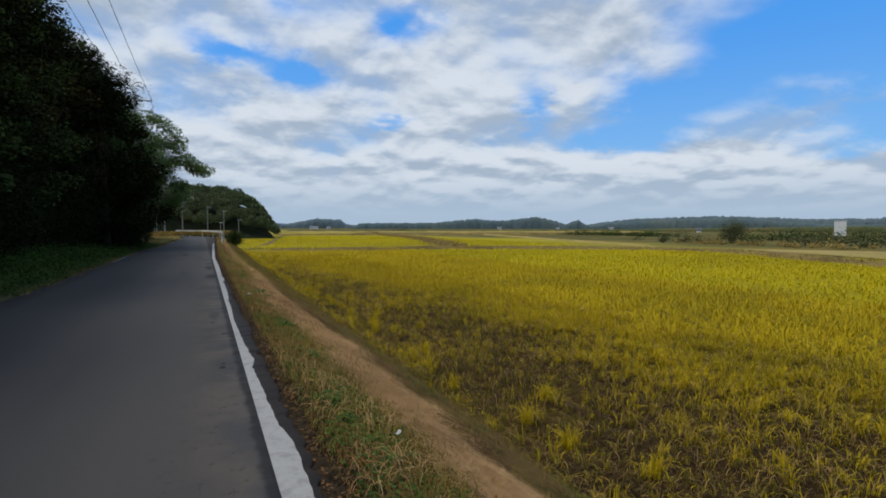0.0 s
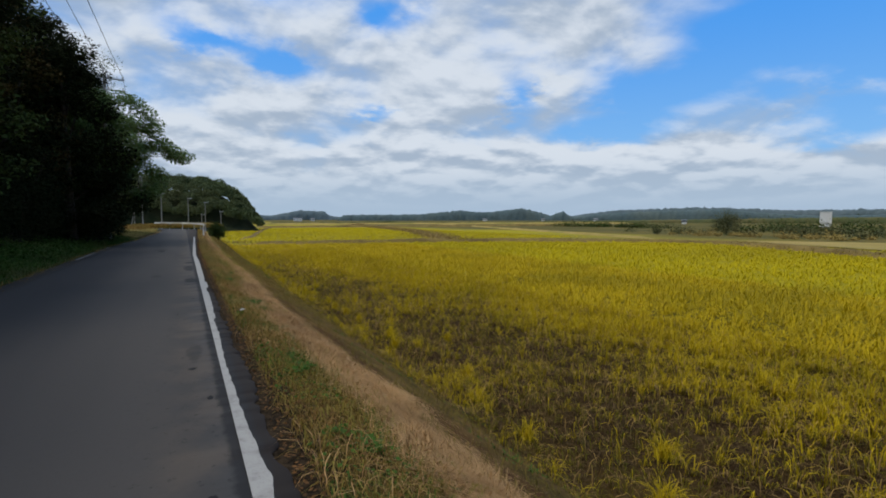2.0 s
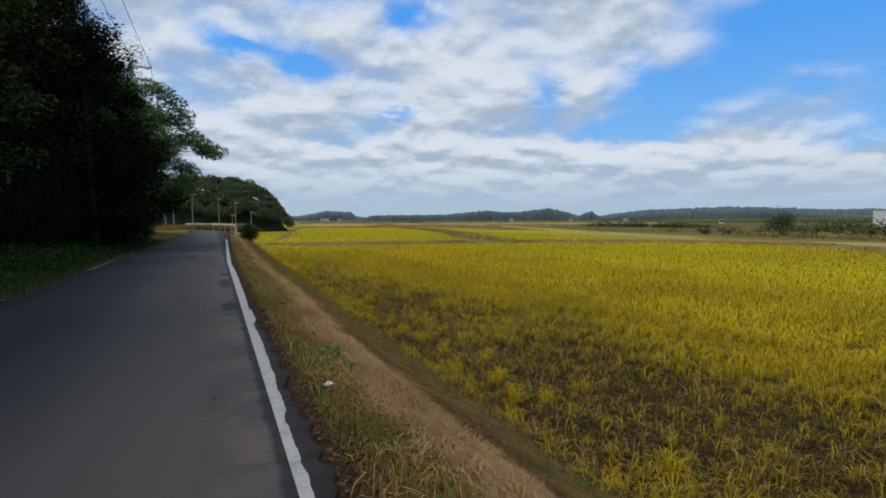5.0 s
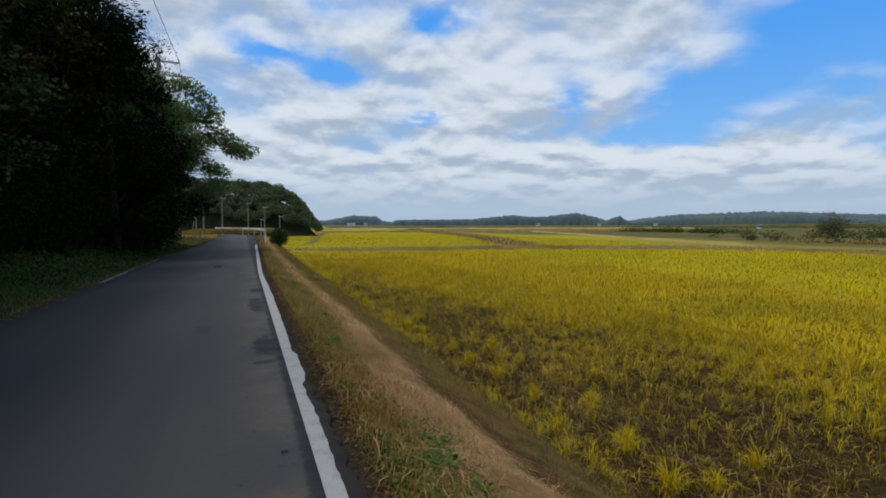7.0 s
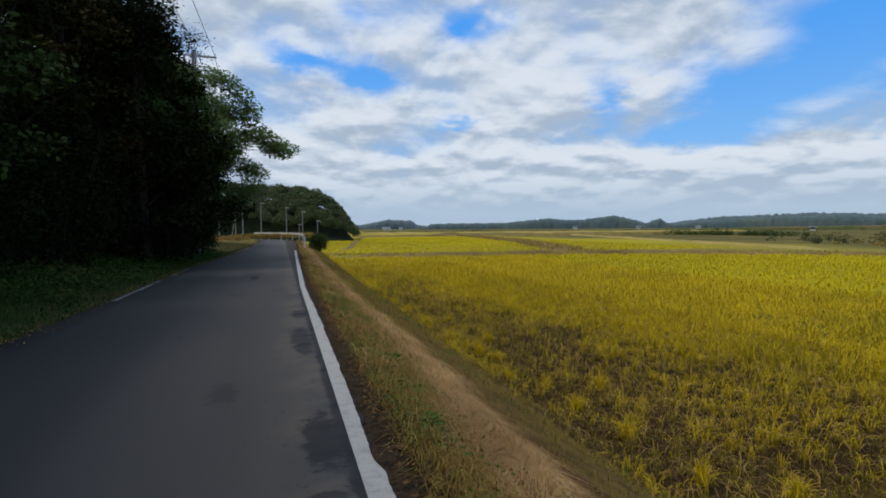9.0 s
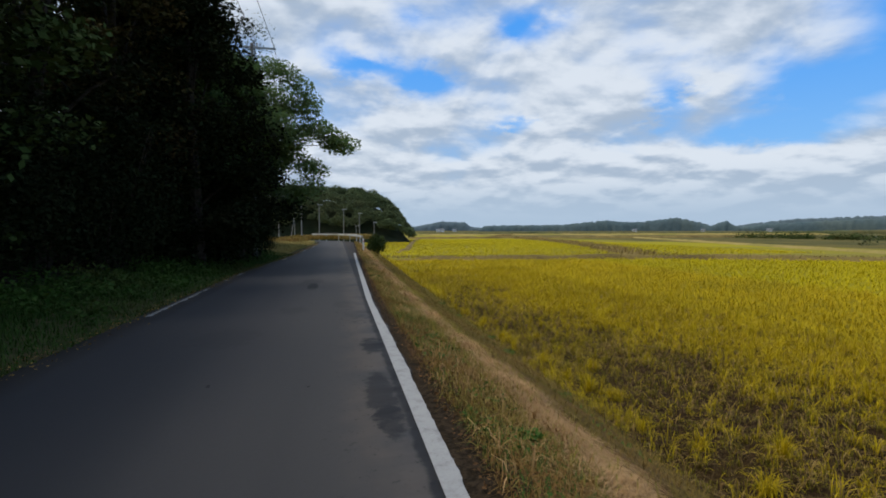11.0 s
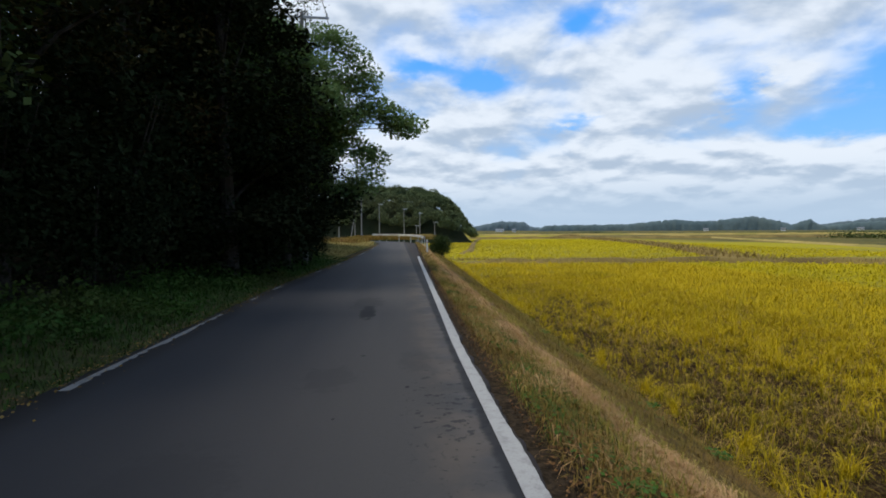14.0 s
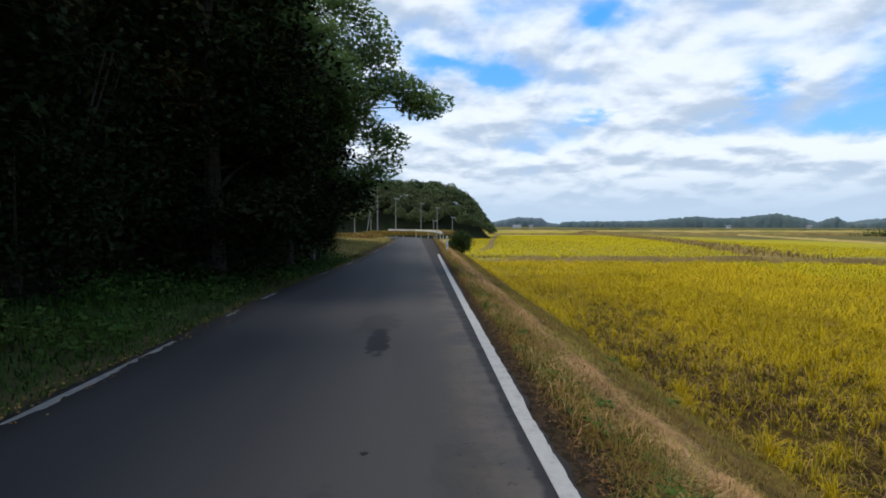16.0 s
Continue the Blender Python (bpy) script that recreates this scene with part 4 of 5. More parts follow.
def build_forest():
    kinds = [
        make_tree("broadleaf_tree", "tall dark broadleaf tree in deep shade", 13.5, 0.24, 84, 14500, 0.192, LEAF_SHADED, 0.10, 3.4, 0.1, 11),
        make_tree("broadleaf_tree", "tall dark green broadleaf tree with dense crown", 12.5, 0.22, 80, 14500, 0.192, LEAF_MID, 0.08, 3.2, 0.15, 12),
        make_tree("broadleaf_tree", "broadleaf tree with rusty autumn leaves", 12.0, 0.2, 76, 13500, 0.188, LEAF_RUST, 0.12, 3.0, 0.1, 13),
        make_tree("broadleaf_tree", "dark slender broadleaf tree at the wood's edge", 14.5, 0.22, 80, 14000, 0.188, LEAF_SHADED, 0.15, 2.8, 0.25, 14),
    ]
    local = np.random.default_rng(5)
    spots = []
    # trees from y=-9 to 12 are unseen, added to shade the near road
    for row, x0 in enumerate((-8.3, -11.6, -15.5)):
        for y in np.arange(-9 + row * 1.3, 67 - row * 2, 3.7 + row * 2.0):
            spots.append((x0 + local.uniform(-0.7, 0.5), y + local.uniform(-0.8, 0.8), row))
    used = set()
    order = [0, 1, 3, 2, 1, 0, 2, 3, 1]
    for i, (x, y, row) in enumerate(spots):
        k = order[i % len(order)]
        m = pose(x, y, at_ground(x, y) - 0.05, 0, 0, local.uniform(0, 360)) @ Matrix.Diagonal((1, 1, 1, 1))
        s = local.uniform(0.88, 1.08) + 0.06 * row
        if k not in used:
            used.add(k)
            kinds[k].matrix_basis = m
        else:
            ob = copy_thing(kinds[k], m)
            ob.scale = (s, s, s)
    for k, x, y in ((1, -7.0, 45.6), (0, -7.4, 49.6), (3, -7.0, 39.0)):
        copy_thing(kinds[k], pose(x, y, at_ground(x, y) - 0.05, 0, 0, 37 * y)).scale = (0.82, 0.82, 0.82)
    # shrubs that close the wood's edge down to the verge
    shr = [make_bush("forest_shrub", "dark evergreen shrub at the wood's edge", 1.7, 1.7, 4.6, 8000, 0.115, LEAF_SHADED, 21, "shrubs of the wood's edge"),
           make_bush("forest_shrub", "dark leafy shrub under the trees", 1.5, 1.8, 3.4, 7200, 0.11, LEAF_SHADED, 22, "shrubs of the wood's edge")]
    first = [True, True]
    extra = [(-5.5, 40.6), (-4.9, 42.6), (-4.7, 44.8), (-5.3, 43.4), (-6.0, 46.6), (-6.0, 50.4), (-6.3, 53.2), (-6.6, 56.5), (-7.0, 60.0)]
    for j, y in enumerate(np.arange(10, 67, 1.7)):
        for dx in (-7.2 - 0.05 * max(0, y - 44), -9.0)[:1 + j % 2]:
            k = int(local.integers(0, 2))
            x = dx + local.uniform(-0.4, 0.4)
            m = pose(x, y + local.uniform(-0.5, 0.5), at_ground(x, y) - 0.05, 0, 0, local.uniform(0, 360))
            if first[k]:
                first[k] = False
                shr[k].matrix_basis = m
            else:
                ob = copy_thing(shr[k], m)
                s = local.uniform(0.75, 1.25)
                ob.scale = (s, s, s)
    for x, y in extra:
        ob = copy_thing(shr[int(local.integers(0, 2))], pose(x, y, at_ground(x, y) - 0.05, 0, 0, local.uniform(0, 360)))
        ob.scale = (0.62, 0.62, 0.8)


build_forest()

# the lighter tree that leans out over the road
big = make_tree("roadside_tree", "light green broadleaf tree reaching out over the road", 9.0, 0.22, 100, 72000, 0.15, LEAF_LIGHT, 0.40, 3.9, 0.1, 31,
                tips=((4.1, -0.2, 6.9), (4.5, 0.3, 6.3), (4.8, -0.5, 5.9), (5.3, -0.6, 5.6), (5.5, 0.2, 5.4), (5.8, -0.8, 5.25), (4.0, -0.3, 4.4), (4.4, -0.6, 4.1), (4.2, -0.4, 3.4), (3.8, 0.5, 3.0),
                      (3.4, -0.2, 2.9), (3.7, 0, 8.1), (4.1, 0.2, 7.5), (2.4, 0.2, 8.9), (3.1, -0.4, 8.6), (3.0, 0.4, 5.4), (2.9, -0.5, 6.6), (3.3, 0.1, 5.0), (2.6, -0.6, 4.2), (2.4, 0.3, 3.4), (3.2, 0.6, 7.2)), group="", limb_r=0.26, tip_r=0.76)
big.matrix_world = pose(-6.2, 42.0, at_ground(-6.2, 42.0))
shady = make_tree("broadleaf_tree", "dark broadleaf tree spreading low over the road edge", 10.6, 0.22, 110, 24000, 0.17, LEAF_SHADED, 0.06, 3.1, 0.45, 35, limb_r=0.3)
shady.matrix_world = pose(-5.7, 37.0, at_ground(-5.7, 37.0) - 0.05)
under_tree = make_tree("broadleaf_tree", "low dark broadleaf tree hanging over the road edge", 5.4, 0.14, 70, 15000, 0.16, LEAF_SHADED, 0.22, 2.7, 0.1, 37, limb_r=0.3)
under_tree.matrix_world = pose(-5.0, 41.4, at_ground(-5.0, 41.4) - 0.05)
thin = make_tree("bare_tree", "thin half-bare tree rising beside the utility pole", 12.6, 0.09, 90, 1300, 0.11, LEAF_MID, 0.55, 1.1, 0.55, 33, group="", limb_r=0.3)
thin.matrix_world = pose(-5.0, 45.8, at_ground(-5.0, 45.8))


# ---- verge ----
def build_verge():
    n = 30000
    y = 14 + 37 * rng.random(n) ** 1.05
    d = 0.12 + 2.9 * rng.random(n)
    x = along(y, L_EDGE) - d
    s = x - along(y, R_EDGE)
    tall = 0.10 + 0.10 * np.clip(d, 0, 2.2)
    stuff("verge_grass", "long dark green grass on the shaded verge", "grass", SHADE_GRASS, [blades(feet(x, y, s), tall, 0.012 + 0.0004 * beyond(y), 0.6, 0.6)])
    n = 5000
    y = 14 + 60 * rng.random(n)
    x = along(y, L_EDGE) + rng.normal(-0.16, 0.14, n)
    stuff("dead_leaves", "brown fallen leaves along the road edge", "leaves", DEAD,
          [(*leaf_quads(np.stack([x, y, np.full(n, 0.012) + rng.random(n) * 0.03], 1), 0.034, 0.8, 0.7), None)])
    n = 26000
    y = 14 + 36 * rng.random(n) ** 1.1
    d = 0.5 + 2.6 * rng.random(n)
    x = along(y, L_EDGE) - d
    m = patchy(x, y, 0.55, -0.05)
    x, y, d = x[m], y[m], d[m]
    r = feet(x, y, x - along(y, R_EDGE), 0)
    r[:, 2] += rng.random(len(r)) * (0.12 + 0.14 * d)
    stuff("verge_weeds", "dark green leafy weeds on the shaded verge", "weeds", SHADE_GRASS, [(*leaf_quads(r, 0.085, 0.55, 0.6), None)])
    n = 20000
    y = 47 + 45 * rng.random(n)
    x = along(y, L_EDGE) - 0.12 - (1.2 + 0.25 * (y - 47)) * rng.random(n) - np.clip((y - 78) * 0.4, 0, 9)
    s = side_of(x, y)
    keep = s < -4.2
    stuff("dry_grass", "dry tan grass beside the bend", "grass", TAN_GRASS, [blades(feet(x[keep], y[keep], s[keep]), 0.26, 0.04, 0.7, 0.6)])


build_verge()


# ---- plants of the field edge ----
def make_tuft(seed, n=110, length=0.5):
    ob = thing("rice_tuft", 0, 0, 0, "bright yellow-green drooping tuft of rice regrowth", "rice plant", "bright tufts along the field edge")
    f = rng.normal(0, 0.05, (n, 3)) * [1, 1, 0]
    v, t, q = arched(f, np.full(n, length * 1.3), np.full(n, 0.008), 0.7)
    under("clump", mesh_of("clump", v, t, q, RICE), ob)
    return ob


def build_tufts():
    kinds = [make_tuft(i, 70 + 14 * i, 0.30 + 0.035 * i) for i in range(4)]
    spots = [(4.4, 25.3), (4.5, 22.9), (4.4, 21.6), (4.43, 20.2), (4.1, 17.4), (4.5, 16.3), (4.62, 16.5), (4.27, 15.3), (4.8, 15.1), (5.8, 15.4), (3.85, 32.6), (3.95, 30.7),
             (4.05, 30.4), (3.95, 29.6), (4.1, 35.5), (4.4, 41.4), (5.0, 30.7), (4.0, 9.25), (4.3, 7.1), (4.35, 6.1), (3.9, 14.7), (4.8, 4.9), (4.15, 28.0), (4.2, 25.8), (4.5, 25.2),
             (4.1, 26.6), (4.2, 33.5), (4.6, 12.2), (4.2, 11.0), (4.4, 18.7), (5.2, 18.1), (5.4, 22.4), (4.0, 37.2), (4.3, 38.9), (5.3, 8.0), (5.0, 27.2), (4.1, 23.8)]
    for i, (x, y) in enumerate(spots):
        m = pose(x, y, at_ground(x, y) - 0.02, 0, 0, i * 67)
        if i < 4:
            kinds[i].matrix_basis = m
        else:
            copy_thing(kinds[i % 4], m)


build_tufts()


def make_weed(seed, mat=GREEN):
    local = np.random.default_rng(seed)
    ob = thing("weed_plant", 0, 0, 0, "small green broad-leaved weed growing on the bank", "weed", "weeds on the bank")
    n = 70
    a, r = local.uniform(0, 6.28, n), local.random(n) ** 0.7 * 0.14
    c = np.stack([np.cos(a) * r, np.sin(a) * r, 0.02 + local.random(n) * 0.06], 1)
    v, t = leaf_quads(c, 0.048, 0.7, 0.7)
    under("rosette", mesh_of("rosette", v, t, None, mat), ob)
    return ob


def build_weeds():
    kinds = [make_weed(3), make_weed(4), make_weed(5)]
    local = np.random.default_rng(9)
    spots = [(0.76, 6.7), (0.60, 6.9), (0.7, 9.4), (0.75, 9.0), (0.62, 8.6), (0.78, 13.9), (0.66, 13.7), (0.85, 14.2), (0.72, 14.5), (0.9, 13.5), (0.55, 4.1), (0.62, 3.7), (0.7, 3.4), (0.52, 4.6),
             (0.6, 17.6), (0.8, 20.2), (0.55, 22.5), (0.72, 24.1), (0.6, 26.8), (0.85, 28.6), (0.55, 29.2), (0.7, 31.5), (0.5, 33.2), (0.62, 35.0), (2.75, 26.5), (2.9, 28.4), (2.7, 31.0), (2.85, 24.0), (2.6, 33.0)]
    for i, (x, y) in enumerate(spots):
        s = local.uniform(0.6, 1.1)
        m = pose(x, y, at_ground(x, y), 0, 0, i * 51)
        ob = kinds[i] if i < 3 else copy_thing(kinds[i % 3], m)
        ob.matrix_basis = m @ Matrix.Diagonal((s, s, s, 1))


build_weeds()


def litter(x, y, w, label, mat):
    ob = thing("paper_scrap", x, y, at_ground(x, y) + 0.06, label, "litter", "litter on the bank", "", 33)
    bm = bmesh.new()
    g = bmesh.ops.create_grid(bm, x_segments=5, y_segments=4, size=w / 2)
    for v in g["verts"]:
        v.co.z += noise.noise(v.co * 22) * 0.03
        v.co.y *= 0.7
    part("sheet", bm, mat, ob)


litter(0.45, 12.2, 0.10, "crumpled white scrap of paper in the grass", WHITE)
litter(0.98, 4.0, 0.045, "crumpled white scrap of paper on the straw", WHITE)
litter(0.42, 26.3, 0.045, "curled brown leaf lying beside the road", STRAW)


# ---- bunds, tracks and plots of the plain ----
def ridge(name, pts, width, high, mat, label, category, step=1.2):
    """A low earth ridge along the points."""
    p = np.array(pts, float)
    L = np.concatenate([[0], np.cumsum(np.linalg.norm(np.diff(p, axis=0), axis=1))])
    t = np.arange(0, L[-1], step)
    x, y = np.interp(t, L, p[:, 0]), np.interp(t, L, p[:, 1])
    d = np.stack([np.gradient(x), np.gradient(y)], 1)
    d /= np.linalg.norm(d, axis=1)[:, None]
    prof = ((-1.0, -0.1), (-0.62, 0.55), (-0.3, 0.95), (0.0, 1.0), (0.35, 0.92), (0.66, 0.5), (1.0, -0.1))
    wob = np.array([noise.fractal((v * 0.3, 2.2, high), 0.8, 2.1, 4) for v in t])
    fade = np.clip(np.minimum(t, t[-1] - t) / 6, 0, 1)
    rows = [np.stack([x + d[:, 1] * o * width / 2, y - d[:, 0] * o * width / 2, FIELD_Z - 0.12 * (1 - fade) + high * h * fade * (1 + 0.35 * wob)], 1) for o, h in prof]
    c = len(prof)
    i = (np.arange(len(t) - 1)[:, None] * c + np.arange(c - 1)[None]).reshape(-1, 1)
    tagged(new(name, mesh_of(name, np.stack(rows, 1), quads=i + [0, 1, c + 1, c], mat=mat, smooth=True)), label, category, kind="structure")
    return x, y


DRY_BUND = surface("bund_earth", [(0.19, 0.135, 0.04), (0.27, 0.19, 0.06), (0.13, 0.09, 0.03)], 0.5, 4.0, 0.95, 0.4)
PALE_TRACK = surface("pale_track", [(0.33, 0.25, 0.07), (0.42, 0.31, 0.10), (0.25, 0.215, 0.05)], 0.15, 2.0, 0.95, 0.3)
STALKS = surface("tall_dry_weeds", [(0.26, 0.19, 0.06), (0.36, 0.27, 0.085), (0.19, 0.145, 0.05)], 0.2, 2.0, 0.9, 0, 0.4, 0.15)


WEED_BROWN = surface("brown_weeds", [(0.25, 0.175, 0.065), (0.33, 0.235, 0.085), (0.18, 0.13, 0.05)], 0.2, 2.0, 0.9, 0, 0.4, 0.15)


def stalks(x, y, z, per, length, width, jit, label, mat=STALKS, name="dry_weeds"):
    n = len(x) * per
    r = np.stack([np.repeat(x, per) + rng.normal(0, jit, n), np.repeat(y, per) + rng.normal(0, jit, n), np.full(n, z)], 1)
    stuff(name, label, "weeds", mat, [blades(r, length, width, 0.4, 0.4)])


bx, by = ridge("earth_bund", [(3.4, 71.5), (16, 69.5), (31, 68), (45, 62), (55, 55), (60, 46), (50, 24), (40, 2)], 3.6, 0.46, DRY_BUND, "low earth bund with dry grass between fields", "bund")
stalks(bx, by, FIELD_Z + 0.3, 46, 0.36, 0.045, 1.0, "dry brown grass standing along the earth bund")
bx, by = ridge("earth_bund", [(34, 70), (37, 81), (45, 105), (53, 137), (68, 235), (112, 343)], 2.6, 0.4, DRY_BUND, "brown weedy bund running across the far fields", "bund", 2.0)
stalks(bx, by, FIELD_Z + 0.25, 44, 0.6, 0.10, 1.6, "brown weeds covering the far bund", WEED_BROWN)
ridge("earth_bund", [(7, 88), (10, 99), (18, 150), (30, 215)], 1.4, 0.3, DRY_BUND, "narrow earth bund along the far field", "bund", 2.0)
ridge("earth_bund", [(20, 205), (75, 196), (160, 190)], 5.0, 0.7, DRY_BUND, "broad dry bund across the far plain", "bund", 3.0)
ridge("farm_track", [(66, 62), (75, 93), (81, 111.5), (109, 199), (150, 330)], 3.2, 0.35, PALE_TRACK, "pale dry farm track across the fields", "track", 2.0)
ridge("farm_track", [(30, 300), (120, 285), (260, 250)], 9, 0.9, PALE_TRACK, "pale dry strip far across the plain", "track", 4.0)


def plot(name, ring, lift, mat, label):
    bm = bmesh.new()
    bm.faces.new([bm.verts.new((x, y, FIELD_Z + lift)) for x, y in ring])
    bmesh.ops.triangulate(bm, faces=bm.faces[:])
    me = bpy.data.meshes.new(name)
    bm.to_mesh(me)
    bm.free()
    me.materials.append(mat)
    tagged(new(name, me), label, "field", kind="structure")


plot("mown_plot", [(70, 53), (62, 32), (52, 6), (46, -8), (74, -6), (86, 24), (79, 40)], 0.09, PALE_TRACK, "tan mown plot at the edge of the rice field")


# ---- guardrail, post, bush at the bend ----
RAIL_PAINT = surface("rail_paint", [(0.46, 0.46, 0.43), (0.60, 0.60, 0.57), (0.36, 0.33, 0.28)], 0.8, 12.0, 0.6, 0.05)


def build_guardrail():
    pts = [(1.95, 77), (1.9, 82), (1.75, 90), (1.0, 99), (-0.7, 105.5), (-2.8, 109.5), (-5.2, 112.5)]
    ob = thing("guardrail", 0, 0, 0, "white steel guardrail round the bend of the road", "guardrail")
    prof = [(0.0, 0.59), (0.05, 0.63), (0.05, 0.67), (0.0, 0.71), (0.0, 0.75), (0.05, 0.79), (0.05, 0.83), (0.0, 0.87)]
    bm = bmesh.new()
    rows = []
    for i, (x, y) in enumerate(pts):
        a, b = Vector(pts[max(i - 1, 0)]), Vector(pts[min(i + 1, len(pts) - 1)])
        d = (b - a).normalized()
        n = Vector((-d.y, d.x))
        rows.append([bm.verts.new((x + n.x * o, y + n.y * o, z)) for o, z in prof] + [bm.verts.new((x + n.x * (o - 0.02), y + n.y * (o - 0.02), z)) for o, z in prof[::-1]])
    c = len(rows[0])
    for r0, r1 in zip(rows, rows[1:]):
        for j in range(c):
            bm.faces.new((r0[j], r0[(j + 1) % c], r1[(j + 1) % c], r1[j]))
    bm.faces.new(rows[0])
    bm.faces.new(rows[-1][::-1])
    part("beam", bm, RAIL_PAINT, ob)
    for i in range(len(pts) - 1):
        for f in (0.0,):
            x, y = (pts[i][j] + (pts[i + 1][j] - pts[i][j]) * f for j in (0, 1))
            bm = tube(bmesh.new(), [(x + 0.09, y + 0.09, -0.6), (x + 0.09, y + 0.09, 0.84)], [0.045, 0.045], 10)
            part("post", bm, STEEL, ob)


build_guardrail()


def delineator(x, y, h):
    ob = thing("delineator_post", x, y, -0.15, "white round delineator post at the road edge", "road post")
    part("post", tube(bmesh.new(), [(0, 0, -0.2), (0, 0, h), (0, 0, h + 0.03)], [0.06, 0.06, 0.035], 14), WHITE, ob)
    part("reflector", tube(bmesh.new(), [(0, -0.064, h - 0.16), (0, -0.070, h - 0.16)], [0.045, 0.04], 14), RED, ob, "round orange-red reflector")
    part("band", tube(bmesh.new(), [(0, 0, h - 0.34), (0, 0, h - 0.30)], [0.063, 0.063], 14), STEEL, ob)


delineator(1.28, 58.5, 0.92)
b = make_bush("roadside_bush", "dense dark green bush beside the road post", 1.05, 0.9, 2.0, 5200, 0.13, LEAF_BUSH, 41)
b.matrix_basis = pose(2.95, 66.5, at_ground(2.95, 66.5) - 0.05)
for x, y, s in ((3.3, 84, 0.4), (1.9, 103, 0.45)):
    c = copy_thing(b, pose(x, y, max(at_ground(x, y), -1.2) - 0.05, 0, 0, x * 90))
    c.scale = (s * 1.4, s * 1.3, s)

x = rng.uniform(-9, 6, 900)
y = 108 + rng.uniform(0, 14, 900) + np.abs(x + 1) * 0.2
stalks(x, y, -0.1, 9, 0.9, 0.07, 0.3, "olive and tan weeds behind the guardrail", GRASS)
x, y = rng.uniform(0.5, 5.0, 160), rng.uniform(108, 116, 160)
stalks(x, y, -0.1, 10, 1.15, 0.07, 0.3, "mound of tall yellow weeds behind the guardrail")
x = rng.uniform(-14, -4.6, 260)
y = rng.uniform(74, 88, 260)
m = side_of(x, y) < -5
stalks(x[m], y[m], 0.05, 12, 0.8, 0.09, 0.3, "brown and olive weeds inside the bend", GRASS)


# ---- poles and wires ----
def utility_pole(x, y, h, arms=1, arm=1.5, label="grey concrete utility pole with a crossarm", base=None):
    ob = thing("utility_pole", x, y, at_ground(x, y) if base is None else base, label, "utility pole", "poles along the road", "", 4)
    part("shaft", tube(bmesh.new(), [(0, 0, -0.4), (0, 0, h * 0.5), (0, 0, h)], [0.13, 0.11, 0.08], 12), CONCRETE, ob)
    for k in range(arms):
        z = h - 0.25 - 0.75 * k
        arm_ob = part("crossarm", box(bmesh.new(), 0.25, 0, z, arm, 0.09, 0.09, 0.01), STEEL, ob)
        for dx in (-0.45, 0.0, 0.45):
            p = 0.25 + dx * arm
            part("insulator", tube(bmesh.new(), [(p, 0, z + 0.09), (p, 0, z + 0.15), (p, 0, z + 0.17), (p, 0, z + 0.25)], [0.03, 0.055, 0.035, 0.05], 10), WHITE, arm_ob, "white porcelain insulator")
    return ob


utility_pole(-4.85, 44.6, 10.9, 2, 1.8, "grey concrete utility pole with crossarms among the trees")
utility_pole(-4.85, 0.0, 11.1, 2, 1.8, "grey concrete utility pole with crossarms by the road")
utility_pole(-7.2, 115, 11.1, 1, 0.9, "tall slim concrete utility pole beyond the bend")
for x, y, h in ((-4.8, 136, 9.0), (0.6, 142, 8.2), (4.4, 146, 7.4), (8.0, 147, 5.2), (3.6, 146.5, 4.4)):
    utility_pole(x, y, h, 1, 1.0)
for x, y, h in ((-11.7, 120, 4.7), (-9.9, 134, 4.6)):
    utility_pole(x, y, h, 0, 0, "short grey pole beyond the bend")
ob = thing("brace_pole", -8.9, 112, 0.1, "slanting brace pole leaning on the utility pole", "brace")
part("shaft", tube(bmesh.new(), [(0, 0, -0.3), (1.55, 2.6, 9.6)], [0.06, 0.05], 8), CONCRETE, ob)


def wire(a, b, sag):
    ob = thing("power_wire", *a, "thin black power wire strung between poles", "wire", "wires along the road")
    pts = []
    for i in range(21):
        u = i / 20
        p = Vector(b) * u + Vector(a) * (1 - u) - Vector(a)
        p.z -= sag * 4 * u * (1 - u)
        pts.append(p)
    part("strand", tube(bmesh.new(), pts, [0.013] * 21, 5), WIRE, ob)


for dx in (-0.56, 0.25, 1.06):
    wire((-4.85 + dx, 0.0, 11.1), (-4.85 + dx, 44.6, 10.9), 0.25)
    wire((-4.85 + dx, 44.6, 10.9), (-7.2 + dx * 0.4, 115, 11.15), 0.9)


# ---- wooded hill beyond the bend ----
def hill_top(x):
    return np.interp(x, [-120, -60, -20, -6, 1, 5, 9, 12.5, 15, 17, 18.5], [15.5, 16, 14, 12.8, 12.7, 12.5, 11.6, 9.9, 7.6, 4.6, 0.6])


